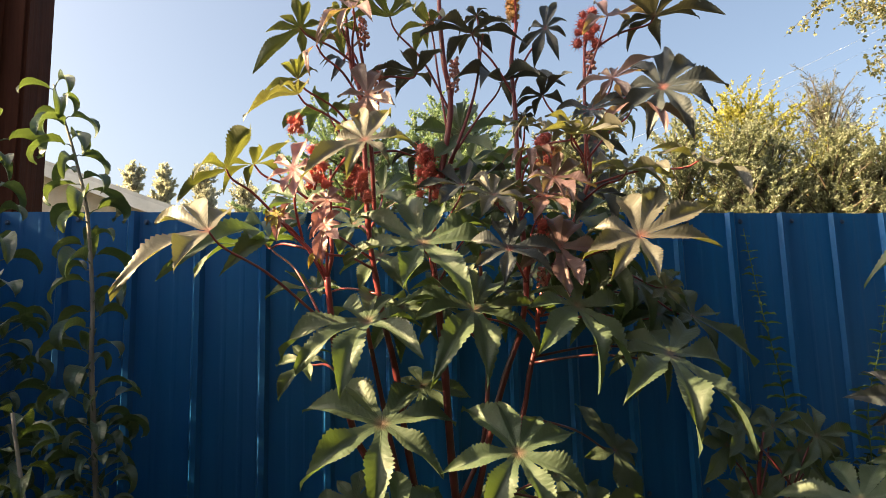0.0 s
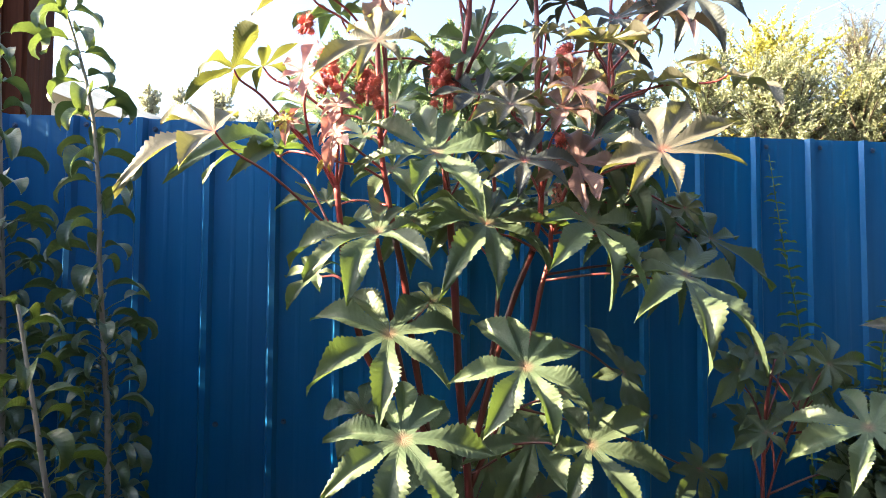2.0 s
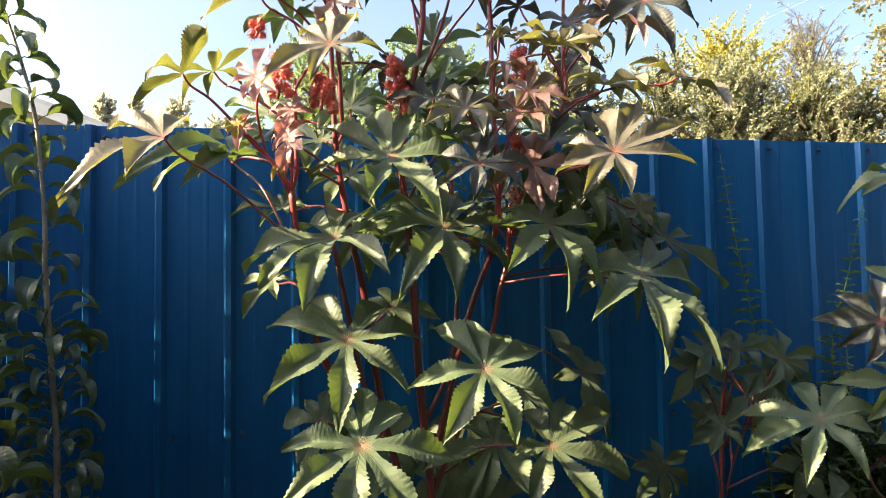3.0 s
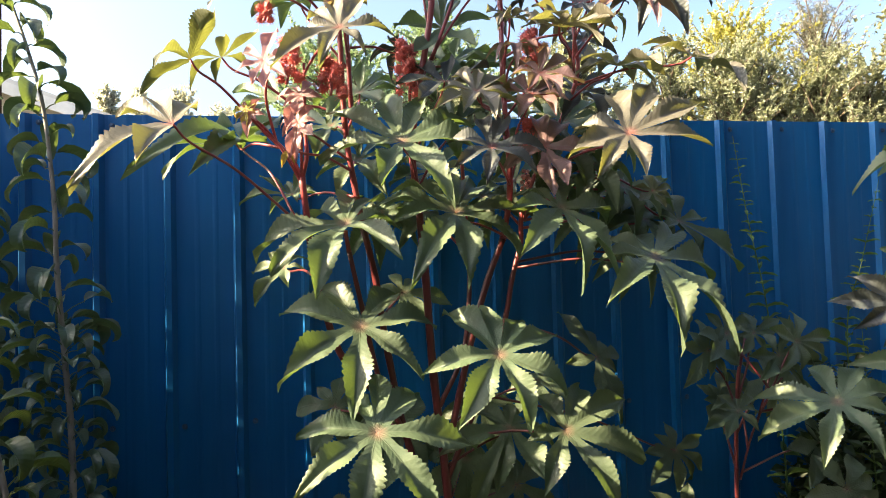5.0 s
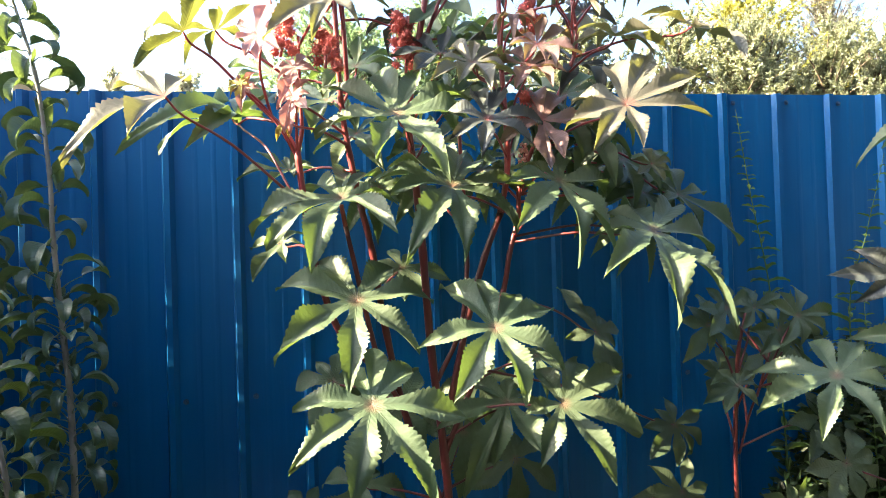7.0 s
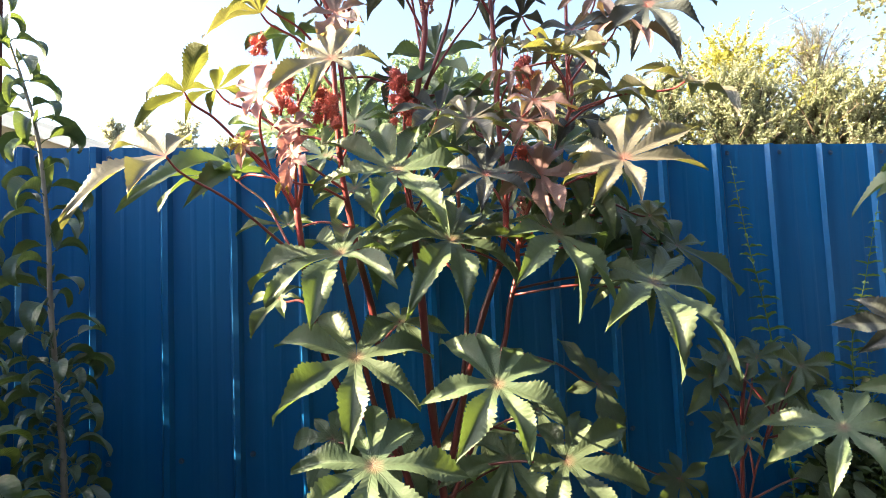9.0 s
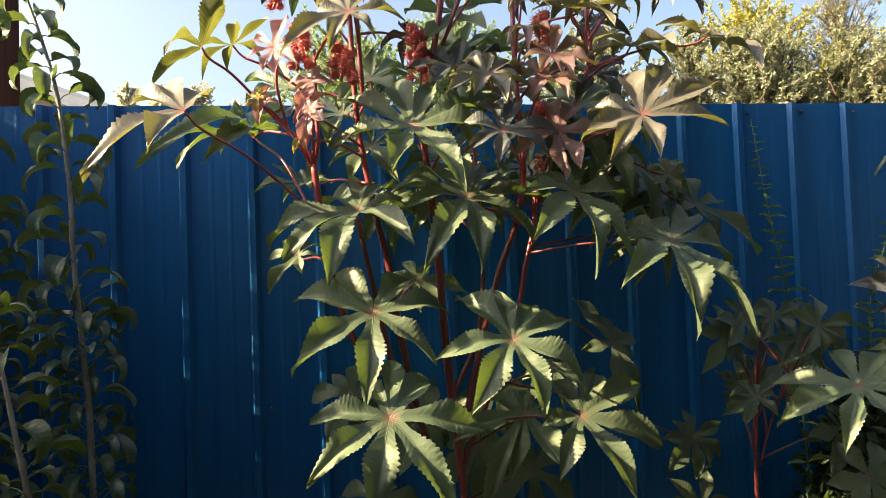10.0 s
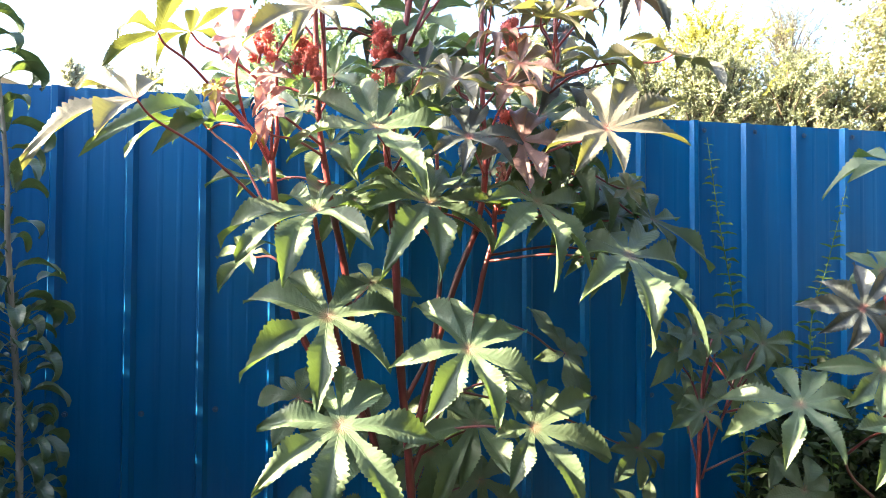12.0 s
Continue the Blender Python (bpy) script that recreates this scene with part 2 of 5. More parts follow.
SOIL = grained("garden_soil", [(0.3, (0.018, 0.021, 0.012)), (0.6, (0.03, 0.038, 0.02)), (0.8, (0.034, 0.054, 0.022))], 9, 0.95, None, 1.0, big=0.5)
STEEL = grained("screw_steel", [(0.3, (0.02, 0.05, 0.12)), (0.7, (0.04, 0.09, 0.2))], 80, 0.45)
TIMBER = grained("rail_timber", [(0.3, (0.16, 0.11, 0.07)), (0.7, (0.28, 0.2, 0.13))], 20, 0.85, (0.05, 1, 1))
WIRE = grained("cable_grey", [(0.3, (0.5, 0.5, 0.5)), (0.7, (0.6, 0.6, 0.6))], 5, 0.6)


def blue_steel():
    """Blue coated sheet: rain streaks, dust and scuffs over smooth paint."""
    m, n, l, b = material("blue_coated_steel")
    streak = tex(n, l, 14, 5, 0.6, (1, 1, 0.035))
    broad = tex(n, l, 1.7, 4)
    speck = tex(n, l, 140, 3)
    r = ramp(n, [(0.3, (0.003, 0.072, 0.226)), (0.7, (0.005, 0.102, 0.304))])
    l.new(streak.outputs["Fac"], r.inputs["Fac"])
    dust = ramp(n, [(0.45, (0, 0, 0)), (0.85, (1, 1, 1))])
    l.new(broad.outputs["Fac"], dust.inputs["Fac"])
    c = mix_rgb(n, l, math_node(n, l, "MULTIPLY", dust.outputs["Color"], 0.12), r.outputs["Color"], (0.16, 0.22, 0.3))
    sp = ramp(n, [(0.7, (0, 0, 0)), (0.78, (1, 1, 1))])
    l.new(speck.outputs["Fac"], sp.inputs["Fac"])
    c = mix_rgb(n, l, math_node(n, l, "MULTIPLY", sp.outputs["Color"], 0.25), c, (0.2, 0.26, 0.33))
    l.new(c, b.inputs["Base Color"])
    rr = n.new("ShaderNodeMapRange")
    rr.inputs["To Min"].default_value, rr.inputs["To Max"].default_value = 0.3, 0.5
    l.new(streak.outputs["Fac"], rr.inputs["Value"])
    l.new(rr.outputs[0], b.inputs["Roughness"])
    b.inputs["Specular IOR Level"].default_value = 0.22
    bump(n, l, broad.outputs["Fac"], 0.12, 0.02, b)
    return m


BLUE = blue_steel()


# ---- building helpers ----
def mesh_object(name, verts, faces, mat, parent=None, label="", uvs=None, smooth=True):
    me = bpy.data.meshes.new(name)
    me.from_pydata([tuple(v) for v in verts], [], faces)
    me.materials.append(mat)
    if smooth:
        me.polygons.foreach_set("use_smooth", [True] * len(me.polygons))
    if uvs is not None:
        layer = me.uv_layers.new(name="map")
        ids = np.empty(len(me.loops), dtype=np.int32)
        me.loops.foreach_get("vertex_index", ids)
        layer.data.foreach_set("uv", np.asarray(uvs, dtype=np.float32)[ids].ravel())
    me.update()
    ob = new(name, me)
    if parent:
        ob.parent = parent
    if label:
        tagged(ob, label)
    return ob


def part(name, bm, mat, parent, label="", smooth=False):
    me = bpy.data.meshes.new(name)
    bm.to_mesh(me)
    bm.free()
    me.materials.append(mat)
    if smooth:
        me.polygons.foreach_set("use_smooth", [True] * len(me.polygons))
    ob = new(name, me)
    if parent:
        ob.parent = parent
    if label:
        tagged(ob, label)
    return ob


def thing(name, label, category, group="", kind="", at=(0, 0, 0)):
    ob = tagged(new(name), label, category, group, kind)
    ob.location = at
    return ob


def smooth_path(points, steps=5):
    p = [Vector(q) for q in points]
    p = [p[0] * 2 - p[1]] + p + [p[-1] * 2 - p[-2]]
    res = []
    for i in range(1, len(p) - 2):
        a, b, c, d = p[i - 1 : i + 3]
        for k in range(steps):
            t = k / steps
            res.append(0.5 * ((2 * b) + (c - a) * t + (2 * a - 5 * b + 4 * c - d) * t * t + (3 * b - a - 3 * c + d) * t**3))
    res.append(p[-2])
    return res


def tube_data(points, r0, r1, sides=7, steps=5, knots=0.0):
    """Verts and faces of a tapered round stem along a smooth path; knots swells it at intervals."""
    pts = smooth_path(points, steps) if steps > 1 else [Vector(q) for q in points]
    verts, faces, ref = [], [], Vector((0.31, 0.9, 0.2)).normalized()
    for i, q in enumerate(pts):
        d = (pts[min(i + 1, len(pts) - 1)] - pts[max(i - 1, 0)])
        d = d.normalized() if d.length > 1e-9 else Vector((0, 0, 1))
        s = d.cross(ref)
        s = s.normalized() if s.length > 1e-3 else d.orthogonal().normalized()
        w = d.cross(s)
        f = i / (len(pts) - 1)
        r = r0 + (r1 - r0) * f
        if knots and i % steps == 0:
            r *= 1 + knots
        for k in range(sides):
            a = 2 * math.pi * k / sides
            verts.append(q + (s * math.cos(a) + w * math.sin(a)) * r)
    for i in range(len(pts) - 1):
        for k in range(sides):
            j = (k + 1) % sides
            faces.append((i * sides + k, i * sides + j, (i + 1) * sides + j, (i + 1) * sides + k))
    faces.append(tuple(range(sides))[::-1])
    faces.append(tuple((len(pts) - 1) * sides + k for k in range(sides)))
    return verts, faces


def box_bm(sx, sy, sz, bevel=0.0, segments=1):
    bm = bmesh.new()
    bmesh.ops.create_cube(bm, size=1)
    bmesh.ops.scale(bm, vec=(sx, sy, sz), verts=bm.verts)
    if bevel:
        bmesh.ops.bevel(bm, geom=bm.edges[:], offset=bevel, segments=segments, affect="EDGES")
    return bm


# ---- ground and fence ----
def ground_height(x, y):
    return 0.05 * noise.noise(Vector((x * 0.9, y * 0.9, 0.3))) + 0.02 * noise.noise(Vector((x * 4, y * 4, 1.3)))


def build_ground():
    near = np.linspace(-4, 4, 65)
    ticks = np.concatenate([[-2500, -600, -150, -50, -20, -10, -6], near, [6, 10, 20, 50, 150, 600, 2500]])
    verts = [(x, y, ground_height(x, y) - 0.03 if max(abs(x), abs(y)) < 5 else -0.05) for y in ticks for x in ticks]
    n = len(ticks)
    faces = [(j * n + i, j * n + i + 1, (j + 1) * n + i + 1, (j + 1) * n + i) for j in range(n - 1) for i in range(n - 1)]
    g = mesh_object("ground", verts, faces, SOIL)
    tagged(g, "dark mossy garden soil, bare between the plants", "ground", kind="structure")


build_ground()


def back_sky_blocks():
    # added tall slab behind the camera, cuts sky light on the right
    bm = box_bm(14, 0.25, 5.4, 0.01)
    w = part("wall_south", bm, SHADE_WALL, None)
    w.location = (6.8, -3.5, 2.65)
    tagged(w, "plain grey slab added out of view to block sky light", "wall", kind="structure")

    # added low slab, hides low sky so the fence dims towards its foot
    bm = box_bm(11.4, 0.12, 2.5, 0.01)
    w = part("wall_south_low", bm, DARK_BLOCK, None)
    w.location = (-1.65, -2.62, 1.17)
    tagged(w, "plain dark low slab added out of view to block low sky light", "wall", kind="structure")


back_sky_blocks()


def side_sky_blocks():
    # added slabs outside the view, dim the rib flanks from both sides
    for name, x, h in (("wall_east", 4.6, 5.6), ("wall_west", -7.6, 3.9)):
        bm = box_bm(0.22, 4.0, h, 0.01)
        w = part(name, bm, DARK_BLOCK, None)
        w.location = (x, -2.2, h / 2 - 0.08)
        tagged(w, "plain dark slab added out of view to block side light", "wall", kind="structure")


side_sky_blocks()
PITCH, TOP = 0.2, 2.0


def sheet_profile(ribs):
    """Cross-section of one sheet that starts at its first rib: trapezoid ribs, two shallow swages in each pan."""
    pts = []
    for k in range(ribs):
        x = k * PITCH
        pts += [(x - 0.019, 0), (x - 0.010, -0.017), (x + 0.006, -0.017), (x + 0.018, 0)]
        if k < ribs - 1:
            for s in (0.068, 0.122):
                pts += [(x + s, 0), (x + s + 0.006, -0.0008), (x + s + 0.012, -0.0008), (x + s + 0.018, 0)]
    return pts


def build_fence():
    fence = thing("fence", "blue profiled steel sheet fence with vertical ribs", "fence", kind="structure")
    ribs = 6
    pts = sheet_profile(ribs)
    pts = [(-0.026, -0.001)] + pts + [((ribs - 1) * PITCH + 0.028, 0.0)]
    levels = [0.04, 0.35, 0.7, 1.05, 1.4, 1.7, 1.9, TOP]
    me = None
    for s in range(-9, 10):
        x0 = -1.0 + s * (ribs - 1) * PITCH
        rnd = random.Random(s + 50)
        verts, faces = [], []
        for z in levels:
            for x, y in pts:
                verts.append((x, y + 0.0002 * rnd.uniform(-1, 1), z))
        n = len(pts)
        for j in range(len(levels) - 1):
            for i in range(n - 1):
                faces.append((j * n + i, j * n + i + 1, (j + 1) * n + i + 1, (j + 1) * n + i))
        k = len(verts)
        verts += [(x, y + 0.0009, z) for x, y, z in verts]
        faces += [tuple(a + k for a in f[::-1]) for f in faces]
        top = (len(levels) - 1) * n
        faces += [(top + i, top + i + 1, k + top + i + 1, k + top + i) for i in range(n - 1)]
        faces += [(i + 1, i, k + i, k + i + 1) for i in range(n - 1)]
        p = mesh_object("panel", verts, faces, BLUE, fence, smooth=False)
        p.location = (x0, -0.0011 if s % 2 else 0.0, 0)
    for z in (0.35, 1.05, 1.92):
        bm = box_bm(19.5, 0.04, 0.06, 0.003)
        r = part("rail", bm, TIMBER, fence, "plain timber rail behind the sheets")
        r.location = (0, 0.028, z)
    for i in range(-4, 5):
        bm = box_bm(0.06, 0.06, 1.96, 0.003)
        r = part("post", bm, TIMBER, fence)
        r.location = (i * 2.4 + 0.6, 0.08, 0.98)
    bm = bmesh.new()
    bmesh.ops.create_cone(bm, cap_ends=True, segments=12, radius1=0.0085, radius2=0.0075, depth=0.0022)
    hexed = bmesh.ops.create_cone(bm, cap_ends=True, segments=6, radius1=0.0048, radius2=0.0044, depth=0.006)
    bmesh.ops.translate(bm, vec=(0, 0, 0.004), verts=hexed["verts"])
    bmesh.ops.rotate(bm, cent=(0, 0, 0), matrix=Matrix.Rotation(radians(90), 3, "X"), verts=bm.verts)
    first = part("screw", bm, STEEL, fence)
    rnd = random.Random(3)
    for k in range(-6, 18):
        for z in (1.972, 1.07):
            o = first if (k == -6 and z > 1.5) else first.copy()
            if o is not first:
                scene.collection.objects.link(o)
            o.location = (PITCH * (k - 5) + 0.036 + rnd.uniform(-0.003, 0.003), -0.003, z + rnd.uniform(-0.006, 0.004))
            o.rotation_euler = (0, rnd.uniform(0, 1), 0)


build_fence()


# ---- castor plants ----
def lobe_edge(u, width):
    """Half-width of a lobe by the way along it: narrow at the sinus, widest past the middle, drawn out to a point."""
    if u <= 0.0 or u >= 1.0:
        return 0.0
    if u < 0.54:
        k = max(0.0, u - 0.17) / 0.37
        return width * (0.45 + 0.55 * k * k * (3 - 2 * k))
    k = (u - 0.54) / 0.46
    return width * (1 - k**1.5) * (1 - 0.12 * k)


def leaf_blade(centre, normal, lobes, rnd):
    """A palmate blade. lobes: (bearing in the blade's plane, length, rise of the tip), degrees and metres."""
    n = Vector(normal).normalized()
    e1 = Vector((0, -0.3, -1))
    e1 = (e1 - n * e1.dot(n)).normalized()
    e2 = n.cross(e1)
    C = Vector(centre)
    lobes = sorted(lobes)
    count, verts, faces, uvs = len(lobes), [], [], []
    steps = 60
    mean = sum(b for _, b, _ in lobes) / count
    full = 0.185 if C.y > -0.36 and C.z < 1.5 else 0.172 if C.z < 1.95 else 0.155
    shade_grown = C.y > -0.36 and C.z < 1.5
    palm_fold, palm_arch = rnd.uniform(0.55, 0.85), rnd.uniform(0.03, 0.08)
    for i, (az, length, rise) in enumerate(lobes):
        before = (az - lobes[i - 1][0]) % 360 if count > 1 else 90
        after = (lobes[(i + 1) % count][0] - az) % 360 if count > 1 else 90
        width = (0.6 * full * min(length, 0.2) + 0.4 * full * min(mean, 0.19)) * rnd.uniform(0.9, 1.12)
        arch, fold, twist = rnd.uniform(0.03, 0.10), rnd.uniform(0.9, 1.35), rnd.uniform(-0.4, 0.4)
        wave = rnd.uniform(0.4, 1.4)
        bite = [rnd.uniform(0.45, 1.5) for _ in range(44)]
        if shade_grown:
            fold, palm_fold = fold * 0.35, 0.2
        a = radians(az)
        d = e1 * math.cos(a) + e2 * math.sin(a)
        side = n.cross(d)
        rr = radians(rise)
        base = len(verts)
        cols = (-1.0, -0.68, -0.36, -0.05, 0.05, 0.36, 0.68, 1.0)
        for k in range(steps + 1):
            u = k / steps
            dist = length * u
            bend = math.sin(rr) * u**1.9
            ahead = math.sqrt(max(0.05, 1 - math.sin(rr) ** 2 * u**1.5))
            free = min(1.0, max(0.0, (u - 0.3) / 0.35))
            free = free * free * (3 - 2 * free)
            spine = C + d * (dist * ahead) + n * (length * (bend + (palm_arch + (arch - palm_arch) * free) * 4 * u * (1 - u)) * 1.0)
            half = {}
            for sgn, gap in ((-1, before), (1, after)):
                h = min(radians(gap / 2), radians(31))
                wedge = dist * math.tan(h)
                ph = (k + (1 if sgn > 0 else 0)) % 3
                tooth = 1 + (0.14 if u > 0.3 else 0.06) * (-0.6, 0.05, 0.5)[ph] * (1 if u < 0.97 else 0) * bite[(k + (1 if sgn > 0 else 0)) // 3 + (22 if sgn > 0 else 0)]
                half[sgn] = min(wedge, lobe_edge(u, width) * tooth) if u < 1 else 0.0004
            for c in cols:
                sgn = -1 if c < 0 else 1
                w = half[sgn] * c
                lift = (palm_fold + (fold - palm_fold) * free) * abs(w) * min(1.0, u * 2.6) * (1 - 0.22 * abs(c)) + twist * w * u * free + 0.075 * length * wave * free * math.sin(7 * u + 2 * c + wave * 9) * c * c * u
                puff = 0.0022 * length * math.sin(2 * math.pi * (7 * u - 0.7 * abs(c))) * abs(c) * min(1, 3 * u) * (1 - u)
                verts.append(spine + side * w + n * (lift + puff + 0.0006))
                uvs.append((u, c))
        m = len(cols)
        for k in range(steps):
            for c in range(m - 1):
                q = base + k * m + c
                faces.append((q, q + 1, q + m + 1, q + m))
    return verts, faces, uvs


plants = {}
plant_seed = [0]


def plant(key, label):
    plants[key] = thing("castor_plant", label, "plant", "castor plants by the fence")


def stem(key, name, points, r0, r1):
    pts = [Vector(p) for p in points]
    cut = next((i for i, p in enumerate(pts) if p.z > 1.55), len(pts) - 1)
    mid = r0 + (r1 - r0) * cut / (len(pts) - 1)
    r1 *= 0.7 if pts[-1].z > 2.0 else 1.0
    if cut >= 1:
        v, f = tube_data(pts[: cut + 1], r0, mid, 9, 5, 0.12)
        mesh_object(name, v, f, STEM, plants[key])
    if cut < len(pts) - 1:
        v, f = tube_data(pts[cut:], mid, r1, 9, 5, 0.12)
        mesh_object("shoot", v, f, STEM_YOUNG, plants[key], "crimson young shoot")


def leaf(key, mat, centre, normal, foot, lobes):
    plant_seed[0] += 1
    rnd = random.Random(plant_seed[0])
    v, f, uv = leaf_blade(centre, normal, lobes, rnd)
    blade = mesh_object("leaf", v, f, mat, plants[key], uvs=uv)
    c, b = Vector(centre), Vector(foot)
    midp = (c + b) / 2 + Vector((rnd.uniform(-0.01, 0.01), 0.0, 0.03 * (c - b).length))
    near = c + (b - c) * 0.12 - Vector(normal).normalized() * 0.012
    v, f = tube_data([b, midp, near, c], 0.0037, 0.0023, 7, 5)
    mesh_object("petiole", v, f, STEM_YOUNG if c.z > 1.6 else STEM, blade)


def spread_leaf(key, mat, centre, normal, foot, size, seed):
    """A leaf whose eight lobes fan out evenly, longest ahead and short behind."""
    rnd = random.Random(seed)
    turn = rnd.uniform(-40, 40)
    lobes = []
    for i in range(8):
        a = -157 + 45 * i + rnd.uniform(-8, 8)
        r = size * (0.62 + 0.38 * math.cos(radians(a) / 2) ** 2) * rnd.uniform(0.88, 1.1)
        lobes.append((((a + turn + 180) % 360) - 180, r, rnd.uniform(-58, -12)))
    leaf(key, mat, centre, normal, foot, lobes)


plant("castor", "tall red-stemmed castor plant with palmate leaves and spiny fruit")
plant("castor_right", "young castor plant with thin red stem by the fence")
plant("castor_far", "castor plant with dusky leaves at the fence")
castor, castor_right, castor_far = "castor", "castor_right", "castor_far"

stem(castor, "trunk", [(-0.041, -0.420, 0.000), (-0.041, -0.420, 0.740), (-0.049, -0.420, 0.961), (-0.076, -0.420, 1.249), (-0.089, -0.420, 1.489), (-0.103, -0.420, 1.683), (-0.113, -0.420, 1.861), (-0.055, -0.420, 2.196), (-0.070, -0.420, 2.343), (-0.078, -0.420, 2.494), (-0.079, -0.420, 2.631)], 0.0115, 0.0078)
stem(castor, "branch", [(-0.046, -0.420, 0.822), (-0.138, -0.423, 1.053), (-0.189, -0.427, 1.296), (-0.217, -0.430, 1.491), (-0.244, -0.433, 1.614), (-0.266, -0.437, 1.735), (-0.285, -0.440, 1.881), (-0.299, -0.443, 2.213), (-0.325, -0.447, 2.307), (-0.343, -0.450, 2.466)], 0.009, 0.0075)
stem(castor, "branch", [(-0.152, -0.430, 1.097), (-0.211, -0.448, 1.229), (-0.251, -0.465, 1.409), (-0.282, -0.482, 1.556), (-0.291, -0.500, 1.607)], 0.0076, 0.0051)
stem(castor, "branch", [(-0.165, -0.430, 1.155), (-0.294, -0.444, 1.287), (-0.342, -0.458, 1.411), (-0.368, -0.472, 1.532), (-0.378, -0.486, 1.616), (-0.390, -0.500, 1.736)], 0.0092, 0.008)
stem(castor, "branch", [(-0.390, -0.500, 1.734), (-0.419, -0.500, 1.787), (-0.472, -0.500, 1.843), (-0.508, -0.500, 1.881)], 0.0068, 0.0045)
stem(castor, "branch", [(-0.390, -0.500, 1.734), (-0.378, -0.500, 1.787), (-0.380, -0.500, 1.863), (-0.380, -0.500, 2.010)], 0.0068, 0.0045)
stem(castor, "branch", [(-0.044, -0.420, 1.047), (-0.010, -0.420, 1.190), (0.026, -0.420, 1.331), (0.070, -0.420, 1.472), (0.116, -0.420, 1.584), (0.140, -0.420, 1.725), (0.130, -0.420, 1.989), (0.129, -0.420, 2.200), (0.124, -0.420, 2.350), (0.144, -0.420, 2.470)], 0.009, 0.0075)
stem(castor, "branch", [(-0.049, -0.420, 0.975), (0.044, -0.423, 1.188), (0.112, -0.427, 1.372), (0.134, -0.430, 1.478), (0.160, -0.433, 1.569), (0.178, -0.437, 1.694), (0.320, -0.440, 1.985), (0.321, -0.443, 2.130), (0.327, -0.447, 2.311), (0.333, -0.450, 2.412)], 0.0076, 0.0055)
stem(castor, "branch", [(-0.062, -0.420, 1.163), (0.004, -0.402, 1.288), (0.030, -0.385, 1.445), (0.033, -0.367, 1.590), (0.026, -0.350, 1.823)], 0.0068, 0.0051)
stem(castor, "branch", [(-0.266, -0.400, 1.897), (-0.272, -0.413, 2.050), (-0.280, -0.425, 2.221), (-0.298, -0.438, 2.344), (-0.320, -0.450, 2.467)], 0.0068, 0.0045)
stem(castor, "branch", [(-0.059, -0.420, 2.051), (-0.003, -0.420, 2.197), (0.024, -0.420, 2.296), (0.045, -0.420, 2.431)], 0.0052, 0.0035)
stem(castor_right, "trunk", [(0.822, -0.320, 0.000), (0.816, -0.320, 0.623), (0.806, -0.320, 0.772), (0.811, -0.320, 0.983), (0.827, -0.320, 1.176), (0.855, -0.320, 1.287)], 0.0068, 0.0051)
stem(castor_right, "branch", [(0.819, -0.320, 0.886), (0.845, -0.347, 1.020), (0.879, -0.373, 1.118), (0.910, -0.400, 1.183)], 0.0034, 0.0026)
stem(castor_far, "trunk", [(1.347, -0.500, 0.000), (1.328, -0.500, 0.876), (1.275, -0.500, 1.050), (1.259, -0.500, 1.238), (1.281, -0.500, 1.457), (1.321, -0.500, 1.647)], 0.0068, 0.0051)
stem(castor_far, "branch", [(1.226, -0.500, 0.867), (1.131, -0.525, 0.941), (1.083, -0.550, 1.025)], 0.0043, 0.0034)
leaf(castor, LEAF, (-0.239, -0.700, 1.169), (0.060, -0.740, 0.670), (-0.162, -0.433, 1.119), [(-164, 0.156, -30), (-99, 0.173, -16), (-57, 0.211, -14), (-15, 0.211, -14), (31, 0.236, -14), (84, 0.229, -12), (140, 0.175, -20), (174, 0.191, -17)])
leaf(castor, LEAF, (0.041, -0.650, 1.312), (0.080, -0.758, 0.648), (0.067, -0.424, 1.249), [(-178, 0.171, -14), (-146, 0.183, -12), (-84, 0.181, -14), (-36, 0.194, -15), (16, 0.178, -14), (60, 0.18, -13), (113, 0.186, -11), (145, 0.161, -17)])
leaf(castor, LEAF, (-0.262, -0.580, 1.383), (0.030, -0.741, 0.671), (-0.251, -0.439, 1.243), [(-151, 0.192, -16), (-112, 0.204, -13), (-57, 0.225, -14), (-7, 0.226, -15), (48, 0.187, -14), (99, 0.195, -15), (144, 0.184, -19)])
leaf(castor, LEAF, (0.435, -0.620, 1.523), (0.169, -0.566, 0.807), (0.143, -0.431, 1.508), [(-146, 0.153, -20), (-100, 0.153, -20), (-55, 0.225, -13), (-11, 0.272, -18), (21, 0.29, -16), (91, 0.224, -17), (132, 0.239, -8), (169, 0.227, -26)])
leaf(castor, LEAF, (-0.022, -0.500, 1.647), (0.195, -0.572, 0.797), (0.160, -0.433, 1.569), [(-148, 0.222, -17), (-106, 0.22, -14), (-78, 0.165, -4), (-36, 0.268, -18), (-6, 0.243, -16), (60, 0.197, -16), (97, 0.272, -5), (146, 0.244, -8), (158, 0.25, -5)])
leaf(castor, LEAF, (-0.290, -0.530, 1.619), (-0.160, -0.517, 0.841), (-0.378, -0.486, 1.616), [(-180, 0.237, -11), (-145, 0.226, -20), (-83, 0.233, -14), (-54, 0.21, -13), (-12, 0.234, -14), (46, 0.193, -8), (103, 0.138, -20), (160, 0.228, -15)])
